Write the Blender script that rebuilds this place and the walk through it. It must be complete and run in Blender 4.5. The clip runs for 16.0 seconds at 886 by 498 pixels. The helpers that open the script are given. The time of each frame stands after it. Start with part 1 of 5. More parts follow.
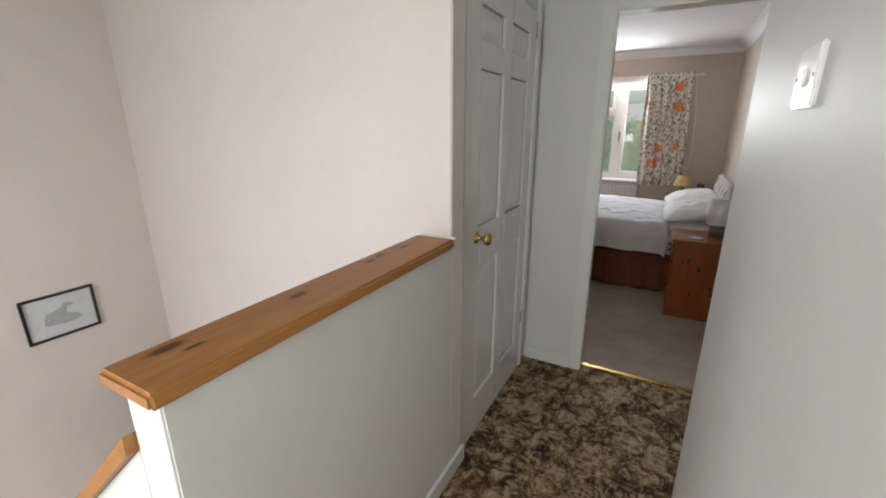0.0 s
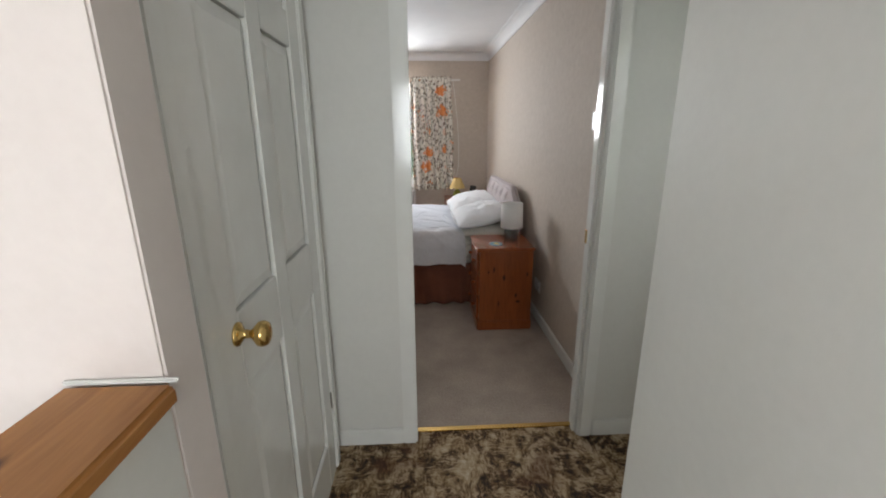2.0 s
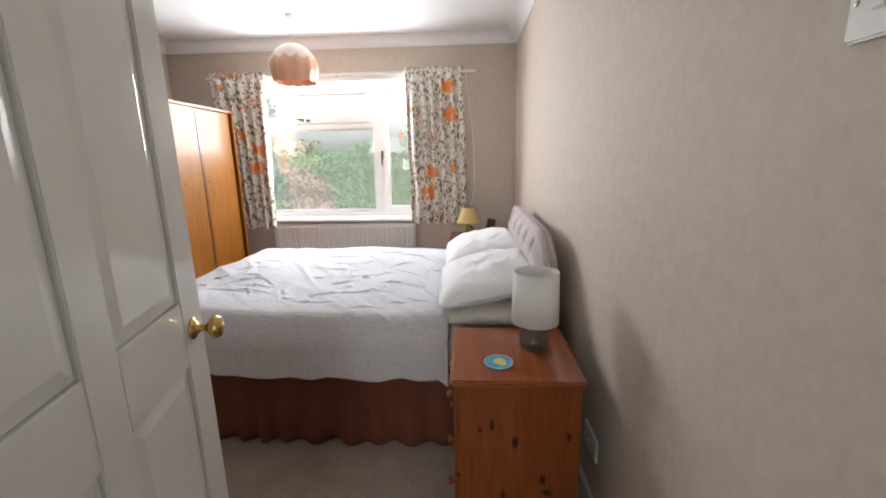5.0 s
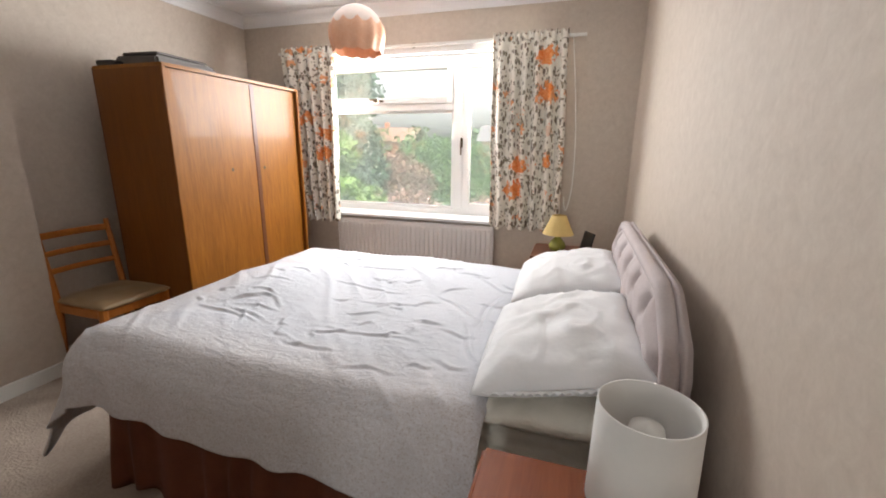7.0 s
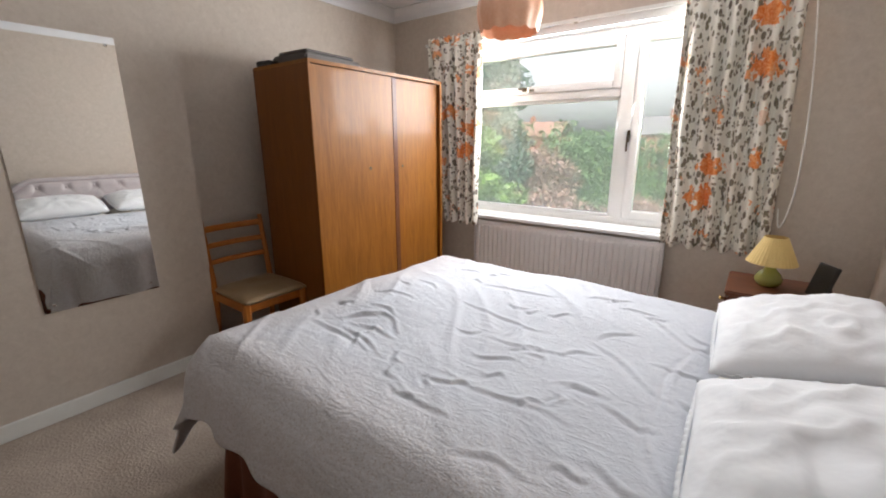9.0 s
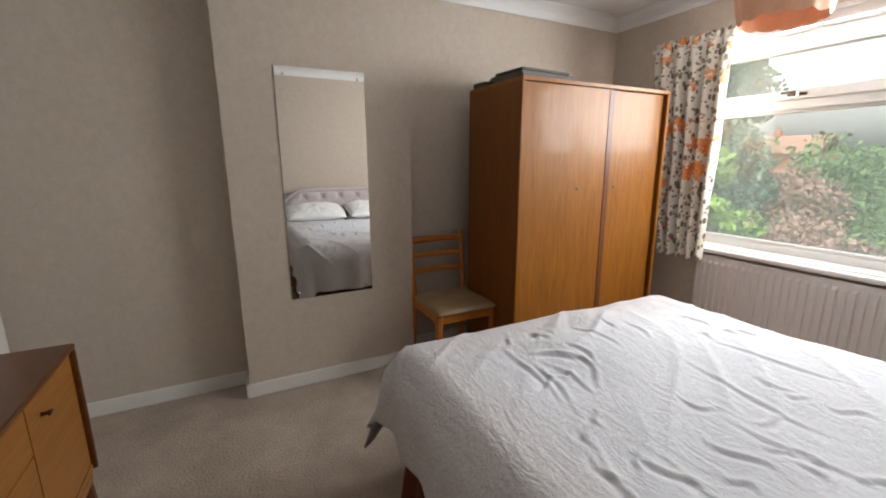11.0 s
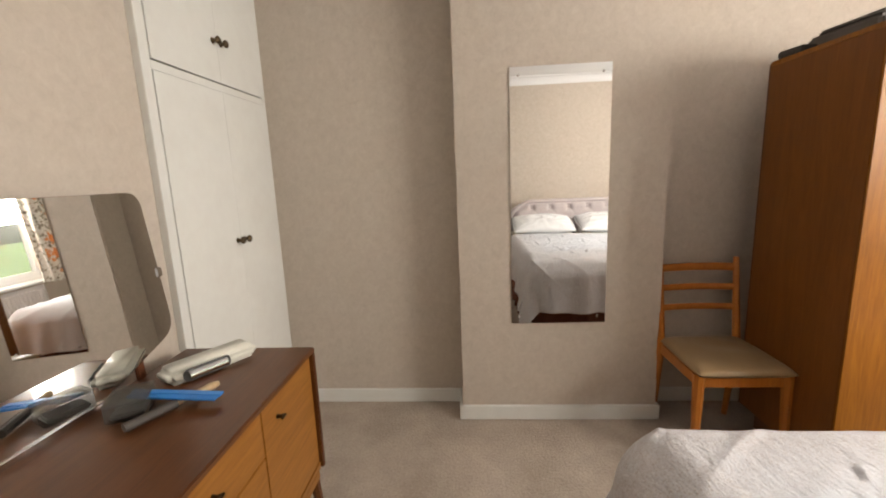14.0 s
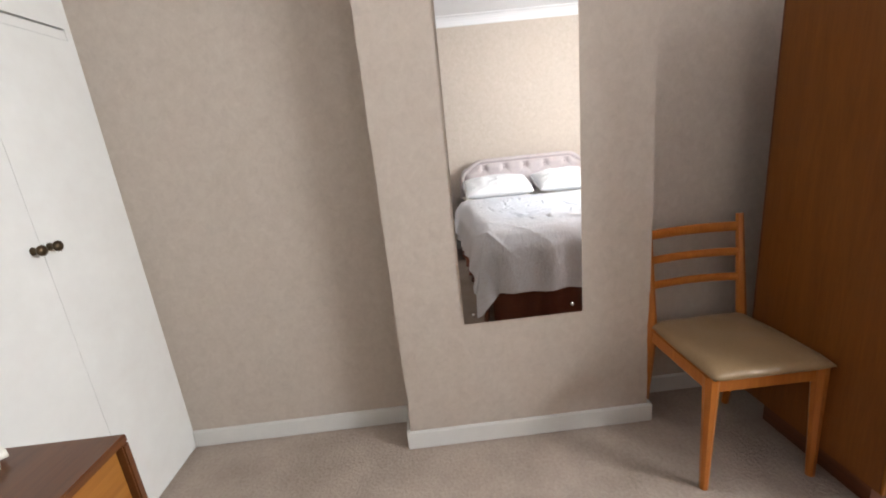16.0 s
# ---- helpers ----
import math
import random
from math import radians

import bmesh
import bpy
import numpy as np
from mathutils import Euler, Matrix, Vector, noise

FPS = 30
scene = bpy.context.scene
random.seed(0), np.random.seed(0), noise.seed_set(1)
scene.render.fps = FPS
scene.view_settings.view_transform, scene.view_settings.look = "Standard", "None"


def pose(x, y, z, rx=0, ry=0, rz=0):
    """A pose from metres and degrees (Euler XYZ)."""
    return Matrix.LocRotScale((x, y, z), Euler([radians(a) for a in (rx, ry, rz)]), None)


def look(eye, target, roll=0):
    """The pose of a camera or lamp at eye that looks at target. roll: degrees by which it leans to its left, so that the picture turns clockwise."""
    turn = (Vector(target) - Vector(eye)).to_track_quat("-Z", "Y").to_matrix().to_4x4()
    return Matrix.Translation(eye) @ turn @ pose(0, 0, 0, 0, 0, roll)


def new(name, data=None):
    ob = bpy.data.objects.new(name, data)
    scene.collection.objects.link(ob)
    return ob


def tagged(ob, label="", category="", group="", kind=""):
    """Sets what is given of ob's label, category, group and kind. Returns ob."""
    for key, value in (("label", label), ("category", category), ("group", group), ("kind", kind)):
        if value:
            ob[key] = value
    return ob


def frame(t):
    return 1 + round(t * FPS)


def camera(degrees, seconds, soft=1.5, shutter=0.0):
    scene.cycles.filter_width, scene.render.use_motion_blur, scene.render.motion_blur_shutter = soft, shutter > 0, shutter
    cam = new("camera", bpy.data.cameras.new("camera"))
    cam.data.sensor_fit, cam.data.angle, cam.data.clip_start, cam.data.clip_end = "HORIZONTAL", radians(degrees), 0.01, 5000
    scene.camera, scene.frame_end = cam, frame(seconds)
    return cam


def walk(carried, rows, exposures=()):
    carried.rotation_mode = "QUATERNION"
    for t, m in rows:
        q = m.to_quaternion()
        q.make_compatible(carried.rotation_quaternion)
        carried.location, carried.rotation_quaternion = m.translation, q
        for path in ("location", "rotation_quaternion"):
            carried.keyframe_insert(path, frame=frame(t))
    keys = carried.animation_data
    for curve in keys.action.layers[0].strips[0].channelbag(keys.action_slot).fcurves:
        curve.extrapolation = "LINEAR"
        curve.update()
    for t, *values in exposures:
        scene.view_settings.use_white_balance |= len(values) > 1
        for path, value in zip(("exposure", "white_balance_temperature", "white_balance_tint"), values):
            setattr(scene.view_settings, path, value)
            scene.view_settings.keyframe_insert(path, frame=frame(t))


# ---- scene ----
cam = camera(93.9, 16.0, soft=1.9)
PATH = [
    (0, (0.293, -0.002, 1.457), (-0.617, 1.685, 0.887), 0.0),
    (0.5, (0.293, 0.083, 1.43), (-0.302, 1.899, 0.84), -0.1),
    (1, (0.186, 0.301, 1.413), (-0.129, 2.183, 0.815), -0.2),
    (1.5, (0.087, 0.499, 1.417), (0.011, 2.412, 0.838), -0.2),
    (2, (0.008, 0.733, 1.41), (0.108, 2.657, 0.873), -0.3),
    (2.5, (0.101, 1.137, 1.36), (0.268, 3.075, 0.894), -0.8),
    (3, (0.192, 1.480, 1.370), (0.402, 3.417, 0.917), -1.6),
    (3.5, (0.209, 1.782, 1.344), (0.377, 3.731, 0.929), -0.3),
    (4, (0.319, 2.026, 1.318), (0.351, 3.981, 0.896), -0.3),
    (6.5, (0.505, 2.86, 1.3), (0.134, 4.769, 0.836), 0.2),
    (7, (0.542, 3.104, 1.309), (-0.045, 4.954, 0.828), 0.6),
    (7.5, (0.501, 3.239, 1.306), (-0.233, 5.033, 0.812), 0.5),
    (8, (0.45, 3.362, 1.309), (-0.425, 5.086, 0.796), 0.1),
    (10.5, (0.21, 3.51, 1.313), (-1.396, 4.619, 0.875), 0.0),
    (11, (0.189, 3.535, 1.313), (-1.555, 4.42, 0.893), -0.2),
    (11.5, (0.159, 3.569, 1.321), (-1.686, 4.228, 0.917), -0.0),
    (12, (0.146, 3.562, 1.316), (-1.753, 4.056, 0.932), 0.0),
    (12.5, (0.141, 3.557, 1.318), (-1.791, 3.918, 0.946), -0.1),
    (13, (0.116, 3.605, 1.322), (-1.838, 3.833, 0.959), -0.6),
    (13.5, (0.035, 3.629, 1.309), (-1.931, 3.698, 0.95), -1.3),
    (14, (-0.142, 3.587, 1.309), (-2.106, 3.451, 0.956), -2.3),
    (14.5, (-0.272, 3.601, 1.293), (-2.198, 3.208, 0.927), -3.4),
    (15, (-0.359, 3.679, 1.285), (-2.233, 3.111, 0.876), -4.3),
    (15.5, (-0.428, 3.715, 1.268), (-2.347, 3.362, 0.829), -5.3),
    (16, (-0.714, 3.7, 1.256), (-2.643, 3.744, 0.732), -6.0),
]
walk(cam, [(t, look(eye, target, roll)) for t, eye, target, roll in PATH],
     exposures=[(0, -0.28, 6500, 10), (1, -0.45, 6350, 8), (1.6, -0.2, 6350, 8), (2.1, 0.05, 6400, 9), (2.5, 0.2, 6300, 9), (3.2, 0.48, 6350, 9), (4, 0.4, 6400, 10), (7, 0.4, 6750, 11), (8, 0.25, 6500, 11), (10.5, 0.1, 6600, 9), (11.5, 0.15, 7000, 10), (12.5, 0.45, 7500, 11), (14.2, 0.85, 7500, 11), (15.2, 1.05, 6800, 11), (16, 1.15, 6450, 11)])


# ---- world, sun and large lights ----
world = bpy.data.worlds.new("overcast_sky")
scene.world = world
world.use_nodes = True
wn, wl = world.node_tree.nodes, world.node_tree.links
sky = wn.new("ShaderNodeTexSky")
sky.sky_type, sky.sun_disc = "NISHITA", False
sky.sun_elevation, sky.sun_rotation = radians(48), radians(150)
sky.dust_density, sky.air_density = 5.0, 1.0
pale = wn.new("ShaderNodeHueSaturation")
pale.inputs["Saturation"].default_value, pale.inputs["Value"].default_value = 0.2, 2.6
wl.new(sky.outputs[0], pale.inputs["Color"])
wl.new(pale.outputs[0], wn["Background"].inputs[0])
wn["Background"].inputs[1].default_value = 0.15


def lamp(name, kind, m, energy, colour, **more):
    data = bpy.data.lights.new(name, kind)
    data.energy, data.color = energy, colour
    ob = new(name, data)
    ob.matrix_world = m
    return ob, data


sun, sd = lamp("sun", "SUN", look((14, -22, 40), (0, 10, 0)), 4.6, (1.0, 0.97, 0.92))
sd.angle = radians(15)
# daylight at the bedroom, stair and landing windows, followed by two added fills
dl, d = lamp("bedroom_window_daylight", "AREA", look((-0.75, 6.53, 1.69), (-0.75, 0.0, 0.8)), 72, (0.95, 0.975, 1.0))
d.shape, d.size, d.size_y = "RECTANGLE", 1.75, 0.62
sl, d = lamp("stair_window_daylight", "AREA", look((-1.25, -0.72, 0.85), (-1.25, 1.3, 0.55)), 22, (0.93, 0.965, 1.0))
d.shape, d.size, d.size_y = "RECTANGLE", 1.2, 1.1
bl, d = lamp("landing_window_daylight", "AREA", look((0.06, -1.34, 1.5), (0.06, 1.3, 0.9)), 27, (0.93, 0.97, 1.0))
d.shape, d.size, d.size_y = "RECTANGLE", 0.6, 0.9
# warm fill added inside the side room, whose walls hold no window
rl, d = lamp("side_room_fill", "AREA", look((1.6, 4.12, 1.6), (1.6, 2.5, 1.0)), 8, (1.0, 0.88, 0.70))
d.shape, d.size, d.size_y = "RECTANGLE", 0.9, 0.9
# fill added to brighten the landing nib, from an invented corridor opening
cl, d = lamp("corridor_fill", "AREA", look((1.45, 1.50, 1.5), (0.9, 2.39, 1.1)), 1.7, (0.93, 0.97, 1.0))
d.shape, d.size, d.size_y = "RECTANGLE", 0.6, 0.8


# ---- materials ----
def material(name, rough=0.6, metal=0.0):
    m = bpy.data.materials.new(name)
    m.use_nodes = True
    b = m.node_tree.nodes["Principled BSDF"]
    b.inputs["Roughness"].default_value, b.inputs["Metallic"].default_value = rough, metal
    return m, m.node_tree.nodes, m.node_tree.links, b


def coords(n, l, scale=(1, 1, 1), rot=(0, 0, 0)):
    tc, mp = n.new("ShaderNodeTexCoord"), n.new("ShaderNodeMapping")
    mp.inputs["Scale"].default_value = scale
    mp.inputs["Rotation"].default_value = [radians(a) for a in rot]
    l.new(tc.outputs["Object"], mp.inputs[0])
    return mp.outputs[0]


def noise_tex(n, l, at, scale, detail=4, rough=0.6, distort=0.0):
    t = n.new("ShaderNodeTexNoise")
    t.inputs["Scale"].default_value, t.inputs["Detail"].default_value = scale, detail
    t.inputs["Roughness"].default_value, t.inputs["Distortion"].default_value = rough, distort
    l.new(at, t.inputs["Vector"])
    return t.outputs["Fac"]


def ramp(n, l, fac, *stops):
    r = n.new("ShaderNodeValToRGB")
    while len(r.color_ramp.elements) < len(stops):
        r.color_ramp.elements.new(0.5)
    for e, (p, c) in zip(r.color_ramp.elements, stops):
        e.position, e.color = p, (*c, 1)
    l.new(fac, r.inputs[0])
    return r.outputs[0]


def mix(n, l, fac, a, b, mode="MIX"):
    x = n.new("ShaderNodeMix")
    x.data_type, x.blend_type = "RGBA", mode
    for sock, v in ((x.inputs[0], fac), (x.inputs[6], a), (x.inputs[7], b)):
        if isinstance(v, (int, float)):
            sock.default_value = v
        elif isinstance(v, tuple):
            sock.default_value = (*v, 1)
        else:
            l.new(v, sock)
    return x.outputs[2]


def bump(n, l, b, height, strength, dist=0.01):
    u = n.new("ShaderNodeBump")
    u.inputs["Strength"].default_value, u.inputs["Distance"].default_value = strength, dist
    l.new(height, u.inputs["Height"])
    l.new(u.outputs[0], b.inputs["Normal"])


def mottled(name, a, b_, rough=0.7, scale=6.0, fine=90.0, relief=0.15, metal=0.0, dist=0.004):
    """Two tones mottled at a large and a small scale, with fine relief."""
    m, n, l, b = material(name, rough, metal)
    at = coords(n, l)
    big, small = noise_tex(n, l, at, scale), noise_tex(n, l, at, fine, 3)
    f = mix(n, l, 0.4, big, small)
    l.new(ramp(n, l, f, (0.3, a), (0.7, b_)), b.inputs["Base Color"])
    bump(n, l, b, small, relief, dist)
    return m


def timber(name, dark, light, along="z", rough=0.35, knots=(), fine=1.0, coat=0.0):
    """Grain that runs along one axis, with streaks and, where asked, knots: (x, y, z, radius along, radius across)."""
    m, n, l, b = material(name, rough)
    s = {"x": (1.2, 14, 14), "y": (14, 1.2, 14), "z": (14, 14, 1.2)}[along]
    at = coords(n, l, s)
    g = noise_tex(n, l, at, 1.6 * fine, 6, 0.65, 1.2)
    f = noise_tex(n, l, coords(n, l, tuple(v * 6 for v in s)), 1.5, 3)
    c = ramp(n, l, mix(n, l, 0.35, g, f), (0.32, dark), (0.5, tuple((p + q) / 2 for p, q in zip(dark, light))), (0.68, light))
    for kx, ky, kz, ra, rb in knots:
        mp = n.new("ShaderNodeMapping")
        mp.vector_type = "TEXTURE"
        mp.inputs["Location"].default_value = (kx, ky, kz)
        mp.inputs["Scale"].default_value = {"x": (ra, rb, rb), "y": (rb, ra, rb), "z": (rb, rb, ra)}[along]
        tc = n.new("ShaderNodeTexCoord")
        l.new(tc.outputs["Object"], mp.inputs[0])
        length = n.new("ShaderNodeVectorMath")
        length.operation = "LENGTH"
        l.new(mp.outputs[0], length.inputs[0])
        ragged = mix(n, l, 0.25, length.outputs["Value"], mix(n, l, 1.0, length.outputs["Value"], g, "MULTIPLY"))
        c = mix(n, l, ramp(n, l, ragged, (0.45, (1, 1, 1)), (0.62, (0.55, 0.55, 0.55)), (0.95, (0, 0, 0))), c, tuple(0.22 * q for q in dark))
    l.new(c, b.inputs["Base Color"])
    b.inputs["Coat Weight"].default_value, b.inputs["Specular IOR Level"].default_value = coat, 0.28
    bump(n, l, b, f, 0.06, 0.002)
    return m


def plain(name, colour, rough=0.5, metal=0.0, vary=0.08):
    return mottled(name, tuple(c * (1 - vary) for c in colour), tuple(min(1, c * (1 + vary)) for c in colour), rough, 9.0, 60.0, 0.05, metal, 0.001)


def wallpaper():
    m, n, l, b = material("beige_wallpaper", 0.75)
    at = coords(n, l)
    blot = noise_tex(n, l, at, 22, 5, 0.7, 0.6)
    fine = noise_tex(n, l, at, 140, 3)
    big = noise_tex(n, l, at, 1.5, 2)
    weave = noise_tex(n, l, coords(n, l, (1, 1, 0.8)), 40, 4, 0.7, 0.8)
    c = ramp(n, l, mix(n, l, 0.4, blot, weave), (0.36, (0.47, 0.40, 0.335)), (0.5, (0.55, 0.475, 0.405)), (0.64, (0.62, 0.55, 0.475)))
    c = mix(n, l, mix(n, l, 0.6, big, fine), c, (0.54, 0.465, 0.395))
    l.new(c, b.inputs["Base Color"])
    bump(n, l, b, blot, 0.12, 0.003)
    return m


def swirl_carpet():
    m, n, l, b = material("brown_swirl_carpet", 0.95)
    at = coords(n, l)
    big = noise_tex(n, l, at, 5.0, 3, 0.6, 1.6)
    wave = n.new("ShaderNodeTexNoise")
    wave.inputs["Scale"].default_value, wave.inputs["Detail"].default_value = 15, 6
    wave.inputs["Distortion"].default_value, wave.inputs["Roughness"].default_value = 1.1, 0.72
    l.new(coords(n, l, (1.0, 0.8, 1)), wave.inputs["Vector"])
    streak = noise_tex(n, l, coords(n, l, (1, 0.28, 1), (0, 0, 38)), 48, 5, 0.7, 1.5)
    cross = noise_tex(n, l, coords(n, l, (0.3, 1, 1), (0, 0, 20)), 46, 5, 0.7, 1.5)
    side = ramp(n, l, noise_tex(n, l, at, 7, 2), (0.47, (0, 0, 0)), (0.53, (1, 1, 1)))
    feather = mix(n, l, 0.42, wave.outputs["Fac"], mix(n, l, side, streak, cross))
    dark = ramp(n, l, feather, (0.40, (0.012, 0.006, 0.003)), (0.48, (0.05, 0.027, 0.012)), (0.52, (0.17, 0.095, 0.04)), (0.57, (0.42, 0.31, 0.20)))
    lite = ramp(n, l, feather, (0.40, (0.03, 0.017, 0.008)), (0.46, (0.19, 0.11, 0.045)), (0.53, (0.40, 0.29, 0.17)), (0.62, (0.56, 0.46, 0.33)))
    c = mix(n, l, ramp(n, l, big, (0.42, (0, 0, 0)), (0.56, (1, 1, 1))), dark, lite)
    rust = ramp(n, l, noise_tex(n, l, coords(n, l, (1, 1, 1), (0, 0, 40)), 4.2, 2), (0.58, (0, 0, 0)), (0.66, (1, 1, 1)))
    c = mix(n, l, rust, c, mix(n, l, 0.45, c, (0.10, 0.035, 0.012)))
    l.new(c, b.inputs["Base Color"])
    bump(n, l, b, noise_tex(n, l, at, 420, 2), 0.6, 0.004)
    return m


def floral():
    m, n, l, b = material("floral_curtain_cloth", 0.9)
    at = coords(n, l, (1, 0.8, 1))
    c = (0.82, 0.78, 0.70)
    # leaves: small slanted strokes, two directions
    for turn, sc, lo, shade in ((35, 27, 0.27, (0.19, 0.15, 0.115)), (-40, 31, 0.26, (0.22, 0.19, 0.13)), (80, 36, 0.25, (0.30, 0.25, 0.19))):
        v = n.new("ShaderNodeTexVoronoi")
        v.inputs["Scale"].default_value = sc
        l.new(coords(n, l, (1.0, 0.8, 0.55) if turn != 80 else (0.5, 0.8, 1), (0, turn, 0)), v.inputs["Vector"])
        area = noise_tex(n, l, coords(n, l, (1, 0.8, 1), (0, turn, 0)), 11, 2)
        f = mix(n, l, 1.0, ramp(n, l, v.outputs["Distance"], (lo, (1, 1, 1)), (lo + 0.08, (0, 0, 0))), ramp(n, l, area, (0.41, (0, 0, 0)), (0.45, (1, 1, 1))), "MULTIPLY")
        c = mix(n, l, f, c, shade)
    # flowers: orange heads with petals
    for sc, hi, lo, pick in ((5.0, (0.74, 0.19, 0.03), (0.86, 0.42, 0.18), 0.55), (10.5, (0.72, 0.28, 0.11), (0.80, 0.45, 0.26), 0.68)):
        v = n.new("ShaderNodeTexVoronoi")
        v.inputs["Scale"].default_value, v.inputs["Randomness"].default_value = sc, 0.9
        wob = n.new("ShaderNodeTexNoise")
        wob.inputs["Scale"].default_value = 28
        l.new(at, wob.inputs["Vector"])
        l.new(mix(n, l, 0.13, at, wob.outputs["Color"]), v.inputs["Vector"])
        sep = n.new("ShaderNodeSeparateColor")
        l.new(v.outputs["Color"], sep.inputs[0])
        f = mix(n, l, 1.0, ramp(n, l, v.outputs["Distance"], (0.27, (1, 1, 1)), (0.31, (0, 0, 0))), ramp(n, l, sep.outputs[0], (pick, (0, 0, 0)), (pick + 0.02, (1, 1, 1))), "MULTIPLY")
        petal = ramp(n, l, noise_tex(n, l, at, 42, 4, 0.7, 2.0), (0.42, hi), (0.6, lo))
        c = mix(n, l, f, c, petal)
    l.new(c, b.inputs["Base Color"])
    b.inputs["Transmission Weight"].default_value = 0.0
    bump(n, l, b, noise_tex(n, l, coords(n, l), 500, 2), 0.2, 0.002)
    return m


def duvet_cloth():
    """White cotton, with a fine brown sprig print that thickens towards the hems and a clear top."""
    m, n, l, b = material("white_printed_duvet", 0.9)
    at = coords(n, l)
    v = n.new("ShaderNodeTexVoronoi")
    v.inputs["Scale"].default_value = 105
    l.new(at, v.inputs["Vector"])
    spots = ramp(n, l, v.outputs["Distance"], (0.12, (0.75, 0.75, 0.75)), (0.36, (0, 0, 0)))
    rings = noise_tex(n, l, at, 55, 4, 0.7, 2.0)
    lace = ramp(n, l, rings, (0.44, (0, 0, 0)), (0.5, (1, 1, 1)), (0.56, (0, 0, 0)))
    sep = n.new("ShaderNodeSeparateXYZ")
    l.new(at, sep.inputs[0])

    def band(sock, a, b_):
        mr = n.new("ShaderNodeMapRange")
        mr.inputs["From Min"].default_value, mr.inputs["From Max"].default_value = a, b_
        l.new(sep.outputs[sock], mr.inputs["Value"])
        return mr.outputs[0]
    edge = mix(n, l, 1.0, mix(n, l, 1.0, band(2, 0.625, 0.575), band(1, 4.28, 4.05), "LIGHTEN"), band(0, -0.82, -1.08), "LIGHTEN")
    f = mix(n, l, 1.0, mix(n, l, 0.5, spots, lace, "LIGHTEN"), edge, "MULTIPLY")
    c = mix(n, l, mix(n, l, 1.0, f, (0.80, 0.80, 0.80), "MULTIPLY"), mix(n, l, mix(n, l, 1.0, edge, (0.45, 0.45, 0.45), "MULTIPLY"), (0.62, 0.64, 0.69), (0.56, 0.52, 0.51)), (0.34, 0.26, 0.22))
    l.new(c, b.inputs["Base Color"])
    cr = noise_tex(n, l, coords(n, l, (1.0, 2.6, 1.5), (0, 0, 25)), 6.5, 6, 0.62, 1.6)
    crisp = noise_tex(n, l, coords(n, l, (1.0, 1.9, 1.0), (0, 0, -20)), 19, 5, 0.65, 2.2)
    bump(n, l, b, mix(n, l, 0.4, cr, crisp), 0.4, 0.03)
    return m


def glass_mat(name, tint=(1, 1, 1), rough=0.0):
    m, n, l, b = material(name, rough)
    b.inputs["Base Color"].default_value = (*tint, 1)
    b.inputs["Transmission Weight"].default_value, b.inputs["IOR"].default_value = 1.0, 1.45
    return m


WALLPAPER, CARPET_SWIRL, FLORAL, DUVET = wallpaper(), swirl_carpet(), floral(), duvet_cloth()
PAINT = mottled("cream_wall_paint", (0.63, 0.62, 0.58), (0.68, 0.67, 0.63), 0.5, 3.0, 45.0, 0.12)
STAIR_PAINT = mottled("pinkish_stair_paint", (0.66, 0.59, 0.55), (0.71, 0.64, 0.60), 0.7, 3.0, 45.0, 0.12)
WARM_PAINT = mottled("warm_cream_paint", (0.56, 0.45, 0.32), (0.63, 0.51, 0.37), 0.6, 3.0, 45.0, 0.1)
CEIL = mottled("white_ceiling_paint", (0.76, 0.76, 0.77), (0.82, 0.82, 0.83), 0.8, 5.0, 70.0, 0.2)
GLOSS = mottled("white_gloss_paint", (0.71, 0.70, 0.665), (0.77, 0.77, 0.735), 0.12, 5.0, 18.0, 0.07)
CARPET = mottled("beige_pile_carpet", (0.30, 0.24, 0.195), (0.50, 0.415, 0.35), 0.95, 4.0, 80.0, 0.85, 0.0, 0.009)
LAMINATE = timber("pale_laminate", (0.36, 0.24, 0.13), (0.52, 0.38, 0.23), "y", 0.35)
PINE_CAP = timber("stained_pine_rail", (0.27, 0.105, 0.028), (0.43, 0.20, 0.06), "y", 0.38, ((-0.05, -0.41, 0.033, 0.042, 0.017), (-0.014, -0.38, 0.033, 0.03, 0.008), (-0.031, -0.115, 0.033, 0.034, 0.015), (-0.042, 0.175, 0.033, 0.03, 0.012), (-0.05, 0.235, 0.033, 0.026, 0.012), (-0.036, 0.351, 0.033, 0.03, 0.012)))
PINE_RAKE = timber("stained_pine_slope", (0.27, 0.105, 0.028), (0.43, 0.20, 0.06), "x", 0.38)
PINE = timber("orange_pine", (0.17, 0.038, 0.009), (0.29, 0.080, 0.020), "z", 0.3, ((-0.081, -0.195, 0.467, 0.026, 0.009), (-0.007, -0.195, 0.406, 0.026, 0.014), (-0.042, -0.195, 0.206, 0.026, 0.007), (0.163, -0.195, 0.429, 0.02, 0.009), (0.084, -0.195, 0.269, 0.022, 0.012), (-0.12, -0.195, 0.45, 0.014, 0.007), (0.10, -0.195, 0.22, 0.014, 0.02)), 1.0, 0.3)
PINE_TOP = timber("orange_pine_top", (0.21, 0.050, 0.015), (0.32, 0.090, 0.030), "y", 0.22, (), 1.0, 0.4)
OAK = timber("golden_oak_veneer", (0.18, 0.060, 0.006), (0.32, 0.118, 0.013), "z", 0.44, (), 1.2, 0.1)
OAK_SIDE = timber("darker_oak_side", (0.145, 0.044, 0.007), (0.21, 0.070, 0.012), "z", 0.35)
TEAK = timber("teak_veneer_front", (0.19, 0.070, 0.012), (0.33, 0.135, 0.027), "x", 0.35)
